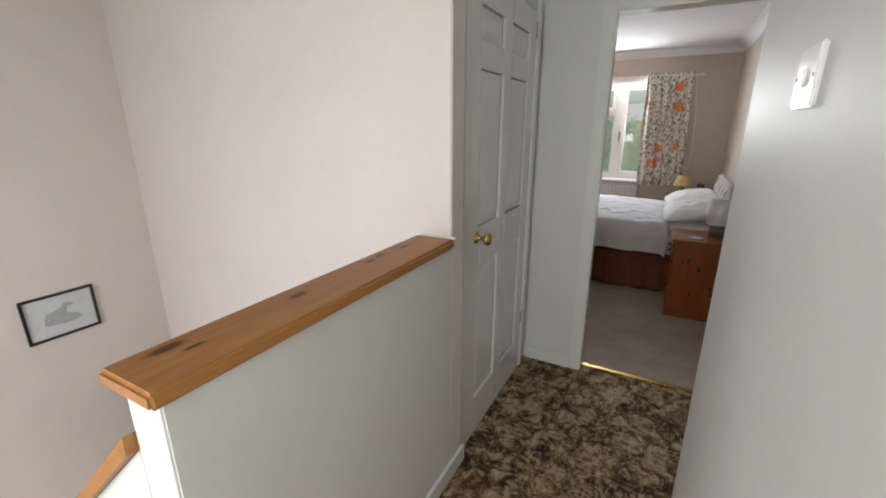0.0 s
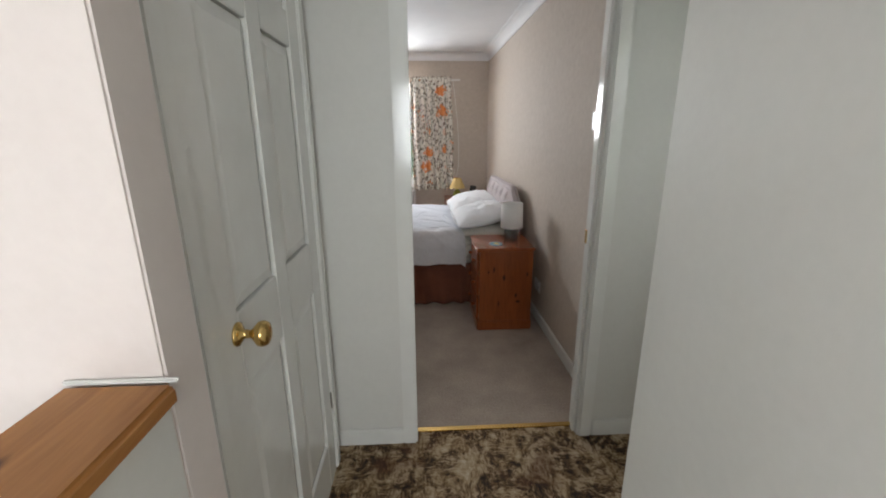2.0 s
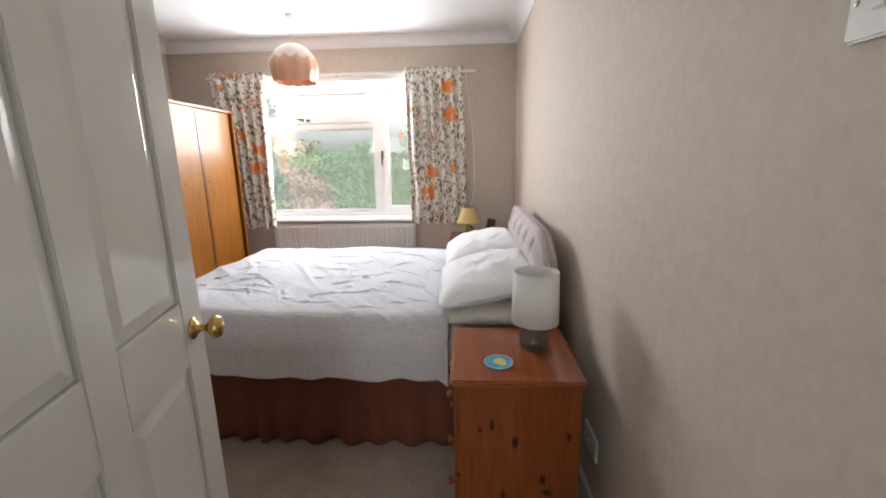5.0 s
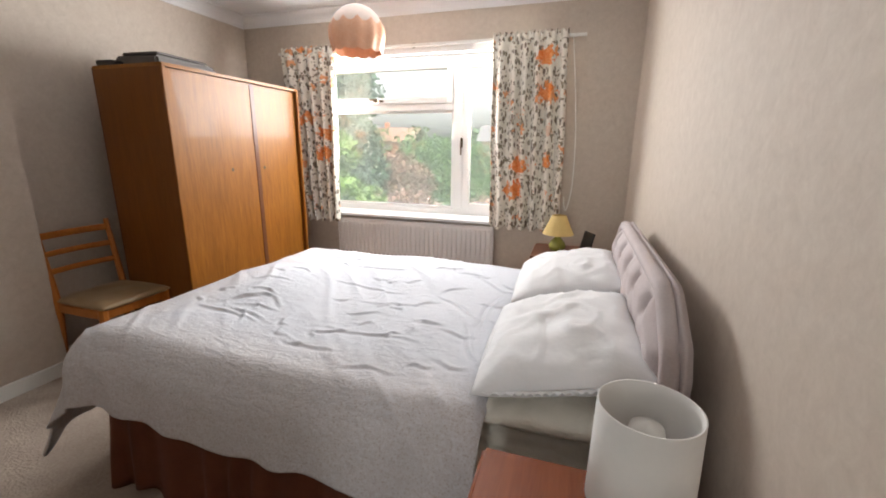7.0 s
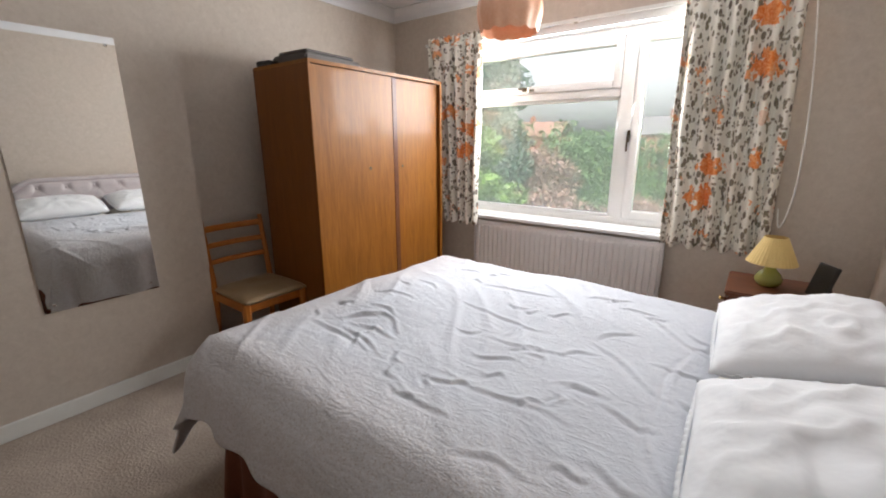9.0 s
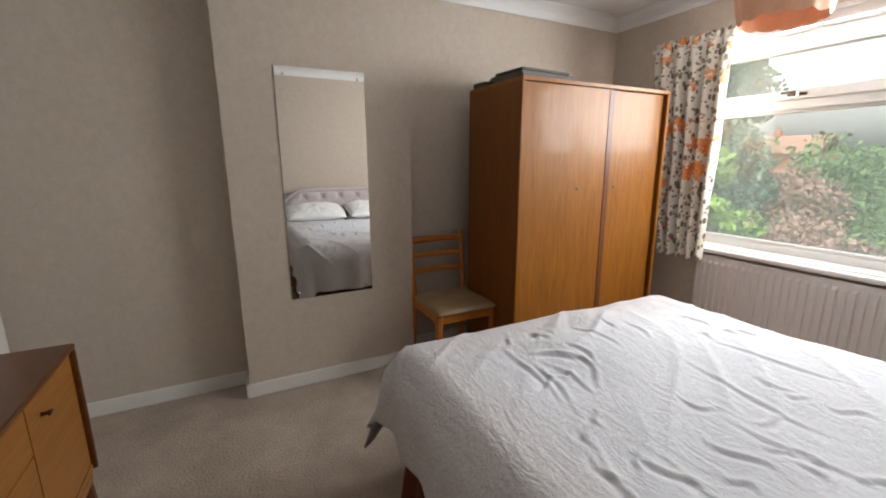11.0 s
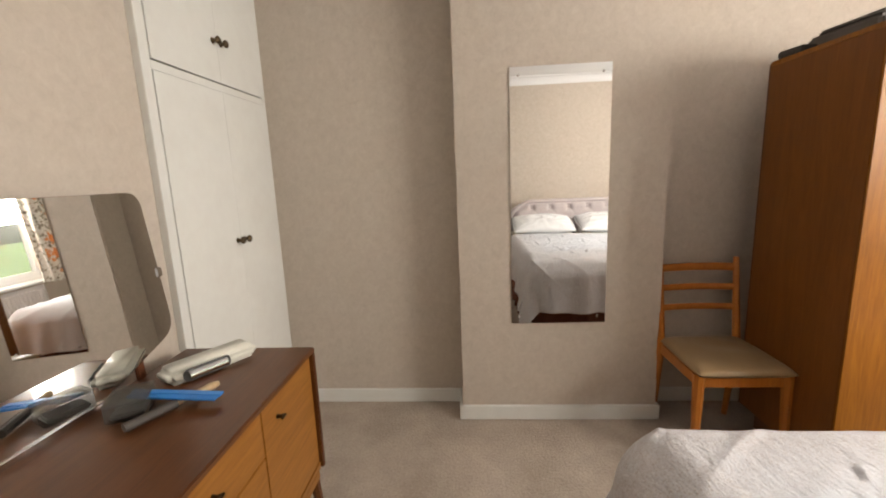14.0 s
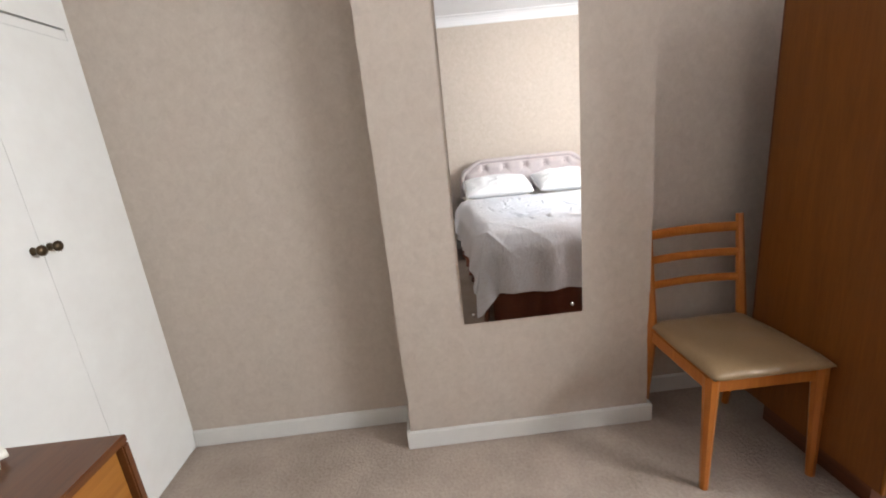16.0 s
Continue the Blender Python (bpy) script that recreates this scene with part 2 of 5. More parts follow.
TEAK_TOP = timber("dark_teak_top", (0.085, 0.028, 0.009), (0.14, 0.050, 0.016), "x", 0.3, (), 1.0, 0.2)
BEECH = timber("orange_beech", (0.36, 0.110, 0.018), (0.50, 0.175, 0.035), "z", 0.35)
DARKWOOD = timber("dark_mahogany", (0.09, 0.03, 0.014), (0.16, 0.055, 0.025), "x", 0.35)
VINYL = mottled("tan_vinyl", (0.27, 0.18, 0.095), (0.34, 0.235, 0.13), 0.33, 8.0, 120.0, 0.25)
VALANCE = mottled("brown_valance_cloth", (0.11, 0.030, 0.014), (0.17, 0.05, 0.022), 0.85, 10.0, 200.0, 0.3)
LILAC = mottled("lilac_grey_velvet", (0.46, 0.40, 0.40), (0.56, 0.50, 0.50), 0.9, 9.0, 160.0, 0.3)
COTTON = mottled("white_cotton", (0.76, 0.765, 0.78), (0.82, 0.825, 0.84), 0.9, 7.0, 9.0, 0.28, 0.0, 0.02)
CREAM = mottled("cream_cotton", (0.62, 0.59, 0.52), (0.70, 0.67, 0.60), 0.9, 7.0, 18.0, 0.4, 0.0, 0.02)
BRASS = plain("polished_brass", (0.62, 0.43, 0.16), 0.2, 1.0)
BRONZE = plain("dark_bronze", (0.12, 0.085, 0.05), 0.35, 1.0)
CHROME = plain("chrome", (0.75, 0.75, 0.75), 0.12, 1.0)
STEEL = plain("dull_steel", (0.33, 0.31, 0.28), 0.4, 1.0)
WHITEPL = plain("white_plastic", (0.74, 0.73, 0.70), 0.3)
IVORY = plain("ivory_plastic", (0.70, 0.68, 0.60), 0.32)
RADPAINT = plain("white_radiator_enamel", (0.72, 0.70, 0.69), 0.35, 0.0, 0.04)
UPVC = plain("white_window_frame", (0.80, 0.80, 0.80), 0.3, 0.0, 0.03)
BLACK = plain("black_plastic", (0.018, 0.016, 0.015), 0.4)
DARKGREY = mottled("dark_grey_case", (0.05, 0.042, 0.038), (0.09, 0.075, 0.065), 0.6, 9.0, 140.0, 0.3)
BLUE = plain("blue_plastic", (0.02, 0.22, 0.60), 0.3)
SHADE = plain("white_lampshade_cloth", (0.80, 0.79, 0.77), 0.85, 0.0, 0.03)
YELLOW = plain("yellow_lampshade_cloth", (0.64, 0.46, 0.18), 0.8)
OLIVE = plain("olive_glazed_pottery", (0.30, 0.30, 0.07), 0.15)
PEACH = mottled("peach_shade_glass", (0.74, 0.38, 0.23), (0.82, 0.50, 0.34), 0.4, 12.0, 60.0, 0.3)
PALEPEACH = plain("pale_peach_shade", (0.80, 0.66, 0.58), 0.4)
TEAL = mottled("teal_coaster_print", (0.02, 0.22, 0.42), (0.10, 0.42, 0.55), 0.3, 25.0, 90.0, 0.05)
LEMON = plain("lemon_yellow_print", (0.72, 0.58, 0.12), 0.35)
PAPER = mottled("faded_drawing_paper", (0.55, 0.57, 0.58), (0.64, 0.65, 0.66), 0.6, 20.0, 80.0, 0.05)
PENCIL = mottled("pencil_drawing_grey", (0.30, 0.31, 0.32), (0.46, 0.47, 0.48), 0.7, 60.0, 160.0, 0.05)
# translucent share imitates the glare that veils the bright view; the panes are clear
GLASS = glass_mat("veiled_window_glass")
_n, _l = GLASS.node_tree.nodes, GLASS.node_tree.links
_veil, _blend = _n.new("ShaderNodeBsdfTranslucent"), _n.new("ShaderNodeMixShader")
_veil.inputs[0].default_value = (0.9, 0.95, 1.0, 1)
_blend.inputs[0].default_value = 0.2
_l.new(_n["Principled BSDF"].outputs[0], _blend.inputs[1])
_l.new(_veil.outputs[0], _blend.inputs[2])
_l.new(_blend.outputs[0], _n["Material Output"].inputs[0])
CLEAR, _n, _l, _b = material("clear_lamp_glass", 0.05, 0.0)
_b.inputs["Base Color"].default_value = (0.22, 0.21, 0.20, 1)
_see, _blend = _n.new("ShaderNodeBsdfTransparent"), _n.new("ShaderNodeMixShader")
_see.inputs[0].default_value, _blend.inputs[0].default_value = (0.84, 0.84, 0.83, 1), 0.22
_l.new(_see.outputs[0], _blend.inputs[1])
_l.new(_b.outputs[0], _blend.inputs[2])
_l.new(_blend.outputs[0], _n["Material Output"].inputs[0])
MIRROR, _n, _l, _b = material("silvered_mirror", 0.015, 1.0)
_b.inputs["Base Color"].default_value = (0.86, 0.87, 0.86, 1)
BRICK = mottled("red_brick", (0.28, 0.10, 0.06), (0.38, 0.15, 0.09), 0.85, 4.0, 40.0, 0.3)
ROOFT = mottled("grey_roof_tile", (0.13, 0.125, 0.13), (0.2, 0.19, 0.2), 0.8, 3.0, 25.0, 0.4)
ROOFR = mottled("red_clay_roof_tile", (0.24, 0.13, 0.10), (0.31, 0.17, 0.13), 0.8, 3.0, 25.0, 0.4)
BARK = mottled("bark", (0.07, 0.05, 0.035), (0.13, 0.10, 0.07), 0.9, 8.0, 50.0, 0.6)
GRASS = mottled("lawn_grass", (0.06, 0.11, 0.03), (0.12, 0.18, 0.05), 0.95, 0.8, 12.0, 0.6)
SHEDP = plain("pale_green_shed_paint", (0.32, 0.46, 0.44), 0.7)
LEAF = {k: mottled(k + "_leaves", a, b_, 0.6, 1.2, 9.0, 0.1) for k, a, b_ in (
    ("dark_conifer", (0.03, 0.075, 0.045), (0.06, 0.12, 0.07)), ("bright_green", (0.09, 0.19, 0.03), (0.20, 0.32, 0.06)),
    ("mid_green", (0.06, 0.13, 0.04), (0.11, 0.19, 0.06)), ("pink_brown", (0.20, 0.12, 0.09), (0.30, 0.19, 0.15)))}


# ---- building helpers ----
def mesh_of(bm, name, mat, smooth=False):
    me = bpy.data.meshes.new(name)
    bmesh.ops.recalc_face_normals(bm, faces=bm.faces)
    bm.to_mesh(me)
    bm.free()
    me.materials.append(mat)
    if smooth:
        for p in me.polygons:
            p.use_smooth = True
    return me


def part(name, bm, mat, parent, label="", smooth=False):
    ob = new(name, mesh_of(bm, name, mat, smooth))
    ob.parent = parent
    return tagged(ob, label)


def thing(name, m, label, category, group=""):
    ob = new(name)
    ob.matrix_world = m
    ob.empty_display_size = 0.1
    return tagged(ob, label, category, group)


def whole(name, bm, mat, label, category, smooth=False, group="", m=None):
    ob = new(name, mesh_of(bm, name, mat, smooth))
    if m is not None:
        ob.matrix_world = m
    return tagged(ob, label, category, group)


def structure(name, bm, mat, label, category, smooth=False):
    return tagged(new(name, mesh_of(bm, name, mat, smooth)), label, category, kind="structure")


def box(*spans, bevel=0.0, seg=2, bm=None):
    """A box from (x0, x1, y0, y1, z0, z1); several may be joined into one mesh."""
    bm = bm or bmesh.new()
    for x0, x1, y0, y1, z0, z1 in spans:
        r = bmesh.ops.create_cube(bm, size=1.0, matrix=Matrix.LocRotScale(((x0 + x1) / 2, (y0 + y1) / 2, (z0 + z1) / 2), None, (abs(x1 - x0), abs(y1 - y0), abs(z1 - z0))))
        if bevel:
            edges = list({e for v in r["verts"] for e in v.link_edges})
            bmesh.ops.bevel(bm, geom=edges, offset=bevel, segments=seg, affect="EDGES", clamp_overlap=True)
    return bm


def lathe(profile, at=(0, 0, 0), seg=32, bm=None, m=None):
    """A turned solid from (radius, height) pairs about the upright axis."""
    bm = bm or bmesh.new()
    rings = []
    for r, z in profile:
        ring = []
        for i in range(seg):
            a = 2 * math.pi * i / seg
            p = Vector((r * math.cos(a), r * math.sin(a), z))
            ring.append(bm.verts.new((m @ p if m else p) + Vector(at)))
        rings.append(ring)
    for a, b in zip(rings, rings[1:]):
        for i in range(seg):
            bm.faces.new((a[i], a[(i + 1) % seg], b[(i + 1) % seg], b[i]))
    for ring in (rings[0], rings[-1]):
        if profile[0] != profile[-1] and (ring[0].co - ring[seg // 2].co).length > 1e-4:
            bm.faces.new(ring)
    return bm


def prism(outline, axis, a, b, bevel=0.0, bm=None):
    """A flat outline (pairs) pushed along an axis from a to b."""
    bm = bm or bmesh.new()
    put = {"x": lambda u, v, w: (w, u, v), "y": lambda u, v, w: (u, w, v), "z": lambda u, v, w: (u, v, w)}[axis]
    lo = [bm.verts.new(put(u, v, a)) for u, v in outline]
    hi = [bm.verts.new(put(u, v, b)) for u, v in outline]
    bm.faces.new(lo), bm.faces.new(hi)
    k = len(lo)
    for i in range(k):
        bm.faces.new((lo[i], lo[(i + 1) % k], hi[(i + 1) % k], hi[i]))
    bmesh.ops.recalc_face_normals(bm, faces=bm.faces)
    if bevel:
        edges = [e for e in bm.edges if len(e.link_faces) == 2 and e.calc_face_angle(0) > 0.6]
        bmesh.ops.bevel(bm, geom=edges, offset=bevel, segments=2, affect="EDGES", clamp_overlap=True)
    return bm


def taper(p, q, r0, r1, bm=None, seg=8, sq=False):
    """A tapered bar between two points."""
    bm = bm or bmesh.new()
    p, q = Vector(p), Vector(q)
    turn = (q - p).to_track_quat("Z", "Y").to_matrix()
    ends = []
    for c, r in ((p, r0), (q, r1)):
        ends.append([bm.verts.new(c + turn @ Vector((r * math.cos(2 * math.pi * i / seg), r * math.sin(2 * math.pi * i / seg), 0))) for i in range(seg)])
    a, b = ends
    for i in range(seg):
        bm.faces.new((a[i], a[(i + 1) % seg], b[(i + 1) % seg], b[i]))
    bm.faces.new(a), bm.faces.new(b)
    return bm


def sheet(fn, nu, nv, bm=None):
    """A grid surface: fn(u, v) with u and v from 0 to 1."""
    bm = bm or bmesh.new()
    g = [[bm.verts.new(fn(i / nu, j / nv)) for j in range(nv + 1)] for i in range(nu + 1)]
    for i in range(nu):
        for j in range(nv):
            bm.faces.new((g[i][j], g[i + 1][j], g[i + 1][j + 1], g[i][j + 1]))
    return bm


def wobble(x, y, z=0.0, s=1.0):
    return noise.noise(Vector((x * s, y * s, z * s)))


# ---- setting: bedroom x -2.38..0.90, y 2.49..6.40; landing y -1.4..2.39; stairwell x -2.40..-0.48 ----
CEILING, LOW = 2.385, -2.65
structure("floor", box((-2.5, 1.0, 2.46, 6.5, -0.2, 0.0)), CARPET, "beige pile carpet of the bedroom", "carpet")
structure("landing_floor", box((-0.46, 2.1, 1.45, 2.456, -0.2, 0.0), (-0.40, 0.52, -1.4, 1.45, -0.2, 0.0)), CARPET_SWIRL, "brown and cream swirl-patterned landing carpet", "carpet")
structure("side_room_floor", box((1.0, 2.8, 2.46, 4.3, -0.2, -0.002)), LAMINATE, "pale wood laminate floor of the side room", "floor")
structure("hall_floor", box((-2.5, 0.6, -0.8, 1.4, LOW - 0.2, LOW)), CARPET_SWIRL, "hall floor at the foot of the stairs", "floor")
structure("ceiling", box((-2.5, 1.0, 2.39, 6.8, CEILING, CEILING + 0.15)), CEIL, "white painted bedroom ceiling", "ceiling")
structure("landing_ceiling", box((-2.6, 3.0, -1.6, 2.386, CEILING, CEILING + 0.15), (1.004, 3.0, 2.386, 4.4, CEILING, CEILING + 0.15)), CEIL, "white painted landing ceiling", "ceiling")

WX0, WX1, WZ0, WZ1 = -1.70, 0.20, 0.73, 2.03
structure("wall_north", box((-2.5, WX0, 6.40, 6.70, -0.2, CEILING), (WX1, 1.0, 6.40, 6.70, -0.2, CEILING), (WX0, WX1, 6.40, 6.70, -0.2, WZ0), (WX0, WX1, 6.40, 6.70, WZ1, CEILING)), WALLPAPER, "beige wallpapered wall round the window", "wall")
structure("wall_east", box((0.90, 1.0, 2.49, 6.40, -0.2, CEILING)), WALLPAPER, "plain beige wallpapered wall behind the bed", "wall")
structure("wall_west", box((-2.5, -2.38, 2.49, 6.40, -0.2, CEILING)), WALLPAPER, "beige wallpapered wall with alcoves", "wall")
structure("chimney_breast", box((-2.379, -2.20, 3.518, 4.53, 0, CEILING), bevel=0.006), WALLPAPER, "beige wallpapered chimney breast", "wall")
# wall between bedroom and landing: landing face painted, bedroom face papered
DX0, DX1, DTOP = -0.03, 0.735, 1.99
structure("wall_south", box((-2.5, DX0 - 0.065, 2.44, 2.49, -0.2, CEILING), (DX1 + 0.03, 1.0, 2.44, 2.49, -0.2, CEILING), (DX0 - 0.065, DX1 + 0.03, 2.44, 2.49, DTOP + 0.03, CEILING)), WALLPAPER, "beige wallpapered wall beside the door", "wall")
structure("landing_wall_north", box((-0.42, DX0 - 0.03, 2.39, 2.438, 0, CEILING), (DX1 + 0.03, 1.12, 2.39, 2.438, 0, CEILING), (DX0 - 0.03, DX1 + 0.03, 2.39, 2.438, DTOP + 0.03, CEILING), (1.12, 1.98, 2.39, 2.438, 2.0, CEILING), (1.98, 2.2, 2.39, 2.438, 0, CEILING)), PAINT, "cream painted landing wall", "wall")
structure("landing_wall_east", box((0.47, 0.57, -1.4, 1.505, 0, CEILING), (0.57, 1.1, 1.40, 1.505, 0, CEILING), (1.8, 2.1, 1.40, 1.505, 0, CEILING), (1.1, 1.8, 1.40, 1.505, 0, 1.0), (1.1, 1.8, 1.40, 1.505, 2.0, CEILING), (2.1, 2.2, 1.40, 2.39, 0, CEILING), bevel=0.004), PAINT, "cream painted landing wall with a rounded end", "wall")
structure("side_room_wall", box((1.004, 1.06, 2.49, 4.3, 0, CEILING), (2.75, 2.85, 2.40, 4.3, 0, CEILING), (1.004, 2.85, 4.2, 4.3, 0, CEILING), (1.004, 1.12, 2.44, 2.49, 0, CEILING), (1.98, 2.8, 2.44, 2.49, 0, CEILING), (1.12, 1.98, 2.44, 2.49, 2.0, CEILING)), WARM_PAINT, "warm cream painted side room walls", "wall")
structure("landing_wall_west", box((-0.52, -0.41, 1.38, 1.425, 0, CEILING), (-0.52, -0.41, 2.275, 2.44, 0, CEILING), (-0.52, -0.41, 1.425, 2.275, 2.02, CEILING)), PAINT, "cream painted wall round the cupboard door", "wall")
structure("stair_wall_north", box((-2.5, -0.365, 1.28, 1.38, LOW, CEILING), bevel=0.004), STAIR_PAINT, "pale pinkish stairwell wall", "wall")
structure("stair_wall_west", box((-2.5, -2.40, -0.75, 1.28, LOW, CEILING)), STAIR_PAINT, "pinkish stairwell wall with a framed drawing", "wall")
structure("stair_wall_south", box((-2.5, -1.9, -0.85, -0.75, LOW, CEILING), (-0.6, -0.40, -0.85, -0.75, LOW, CEILING), (-1.9, -0.6, -0.85, -0.75, LOW, 0.25), (-1.9, -0.6, -0.85, -0.75, 1.45, CEILING), (-0.44, -0.34, -1.4, -0.75, LOW, CEILING)), STAIR_PAINT, "stairwell wall with a window", "wall")
structure("landing_wall_south", box((-0.44, 0.57, -1.5, -1.4, 0, 1.0), (-0.44, 0.57, -1.5, -1.4, 2.0, CEILING), (-0.44, -0.26, -1.5, -1.4, 1.0, 2.0), (0.38, 0.57, -1.5, -1.4, 1.0, 2.0)), PAINT, "cream painted landing end wall", "wall")
structure("cupboard_interior_wall", box((-1.3, -1.2, 1.38, 2.44, 0, CEILING), (-1.2, -0.52, 1.38, 1.42, 0, CEILING)), PAINT, "inside of the landing cupboard", "wall")

# half wall of the landing, with its sloping balustrade towards the stairs
structure("half_wall", box((-0.475, -0.365, 0.275, 1.279, LOW, 1.035), bevel=0.004), PAINT, "cream painted landing half wall", "wall")
cap = thing("rail_cap", pose(-0.42, 0.76, 1.035), "knotty stained pine capping board on the half wall", "rail")
part("board", box((-0.085, 0.072, -0.505, 0.515, 0.0, 0.033), bevel=0.007, seg=3), PINE_CAP, cap)
whole("caulk_line", box((-0.505, -0.345, 1.272, 1.2795, 1.068, 1.075), bevel=0.002), GLOSS, "white caulk line where capping meets wall", "caulk")
structure("stair_balustrade_wall", prism([(-0.476, LOW), (-0.476, 0.90), (-2.399, -0.87), (-2.399, LOW)], "y", 0.276, 0.37), PAINT, "white painted sloping stair balustrade", "wall")
rake = thing("sloping_rail", pose(-0.476, 0.32, 0.90), "stained pine capping on the sloping balustrade", "rail")
part("board", prism([(0, 0.002), (0, 0.04), (-1.92, -1.73), (-1.92, -1.768)], "y", -0.065, 0.065), PINE_RAKE, rake)
structure("stairs", box(*[(-0.41 - 0.22 * (i + 1), -0.41 - 0.22 * i, -0.749, 0.275, LOW, -0.18 * (i + 1)) for i in range(9)]), CARPET_SWIRL, "carpeted stairs going down", "stairs")

# skirting boards
for nm, spans in (("baseboard_east", (0.884, 0.90, 2.50, 6.39)), ("baseboard_west", (-2.38, -2.364, 2.52, 3.517)), ("baseboard_alcove", (-2.38, -2.364, 4.531, 6.39)), ("baseboard_chimney", (-2.20, -2.184, 3.503, 4.545)), ("baseboard_chimney_side", (-2.364, -2.2, 3.502, 3.518)), ("baseboard_chimney_end", (-2.364, -2.2, 4.53, 4.546)), ("baseboard_north", (-2.36, 0.88, 6.384, 6.40))):
    x0, x1, y0, y1 = spans
    structure(nm, box((x0, x1, y0, y1, 0.0, 0.082), bevel=0.004), GLOSS, "cream gloss painted skirting board", "baseboard")
for nm, spans in (("baseboard_landing_north", (-0.40, -0.095, 2.376, 2.39)), ("baseboard_landing_nib", (0.805, 1.12, 2.376, 2.39)), ("baseboard_half_wall", (-0.365, -0.352, 0.28, 1.40))):
    x0, x1, y0, y1 = spans
    structure(nm, box((x0, x1, y0, y1, 0.0, 0.085), bevel=0.004), GLOSS, "white painted landing skirting board", "baseboard")


# coving: a concave quarter between wall and ceiling
def coving(name, p, q, inward, r=0.088):
    p, q, w = Vector(p), Vector(q), Vector(inward)
    prof = [(0, 0), (0, -r)] + [(0.008 + (r - 0.008) * (1 - math.cos(a)), -r + (r - 0.008) * math.sin(a)) for a in (0, 0.3, 0.6, 0.9, 1.2, math.pi / 2)] + [(r, -0.0)]
    bm = bmesh.new()
    ends = []
    for e in (p, q):
        ends.append([bm.verts.new(e + w * u + Vector((0, 0, v))) for u, v in prof])
    k = len(prof)
    for i in range(k):
        bm.faces.new((ends[0][i], ends[0][(i + 1) % k], ends[1][(i + 1) % k], ends[1][i]))
    for e in ends:
        bm.faces.new(e)
    return structure(name, bm, CEIL, "white plaster coving along the ceiling", "coving")


ZC = CEILING - 0.001
coving("coving_north", (-2.379, 6.399, ZC), (0.899, 6.399, ZC), (0, -1, 0))
coving("coving_east", (0.899, 2.492, ZC), (0.899, 6.398, ZC), (-1, 0, 0))
coving("coving_west_alcove", (-2.379, 4.532, ZC), (-2.379, 6.398, ZC), (1, 0, 0))
coving("coving_west", (-2.379, 2.6, ZC), (-2.379, 3.516, ZC), (1, 0, 0))
coving("coving_chimney", (-2.199, 3.45, ZC), (-2.199, 4.60, ZC), (1, 0, 0))
coving("coving_south", (-1.5, 2.491, ZC), (0.898, 2.491, ZC), (0, 1, 0))


# door frames: lining, stop and architraves
def door_frame(name, x0, x1, top, y0, y1, label, hinge=None, trim=0.066):
    """Lining and architraves round an opening; the hinge side is rebated, so that its inner architrave stands back."""
    f = tagged(new(name), label, "door frame", kind="structure")
    for s, x in ((1, x0), (-1, x1)):
        back = 0.038 if x == hinge else 0.0
        if back:
            part("jamb", box((x - s * 0.031, x, y0, y1 - 0.034, 0, top + 0.028), bevel=0.002), GLOSS, f)
            part("rebate", box((x - s * 0.064, x - s * 0.0315, y1 - 0.05, y1, 0, top + 0.028), bevel=0.002), GLOSS, f)
        else:
            part("jamb", box((x - s * 0.028, x, y0, y1, 0, top + 0.028), bevel=0.002), GLOSS, f)
            part("door_stop", box((x, x + s * 0.012, y0 + 0.025, y0 + 0.055, 0, top), bevel=0.002), GLOSS, f)
        part("architrave", box((x - s * trim, x - s * 0.006, y0 - 0.014, y0, 0, top + 0.066), bevel=0.005), GLOSS, f)
        part("architrave", box((x - s * (trim + back), x - s * (0.006 + back), y1, y1 + 0.014, 0, top + 0.066), bevel=0.005), GLOSS, f)
    part("head", box((x0, x1, y0, y1, top, top + 0.028), bevel=0.002), GLOSS, f)
    for ya, yb in ((y0 - 0.014, y0), (y1, y1 + 0.014)):
        part("architrave", box((x0 - 0.005, x1 + 0.005, ya, yb, top + 0.006, top + 0.066), bevel=0.005), GLOSS, f)
    return f


bf = door_frame("door_frame_bedroom", DX0, DX1, DTOP, 2.388, 2.492, "white gloss bedroom door frame", DX0)
part("strike_plate", box((DX1 - 0.0035, DX1 - 0.001, 2.452, 2.486, 0.938, 0.998), bevel=0.001), BRASS, bf, "tarnished brass strike plate")
door_frame("door_frame_side_room", 1.15, 1.95, 1.99, 2.388, 2.492, "white gloss side room door frame", trim=0.024)
lf = tagged(new("door_frame_cupboard"), "white gloss landing cupboard door frame", "door frame", kind="structure")
for ya, yb in ((1.400, 1.452), (2.248, 2.30)):
    part("architrave", box((-0.409, -0.376, ya, yb, 0, 2.05), bevel=0.005), GLOSS, lf)
part("architrave", box((-0.409, -0.386, 1.4525, 2.2475, 2.0, 2.05), bevel=0.005), GLOSS, lf)
whole("threshold_strip", box((DX0, DX1, 2.45, 2.48, 0.0, 0.006), bevel=0.002), BRASS, "thin brass carpet threshold strip", "threshold strip")


# ---- panelled doors ----
def knob(parent, at, out, mat=BRASS):
    """A turned door knob with its rose; out is the way that it stands from the door."""
    turn = Vector(out).to_track_quat("Z", "Y").to_matrix()
    k = part("knob", lathe([(0.0, 0), (0.026, 0), (0.026, 0.004), (0.020, 0.008), (0.010, 0.014), (0.009, 0.03), (0.016, 0.036), (0.0265, 0.046), (0.028, 0.054), (0.024, 0.064), (0.012, 0.069), (0.0, 0.070)], at, 24, m=turn), mat, parent, "polished brass knob", True)
    return k


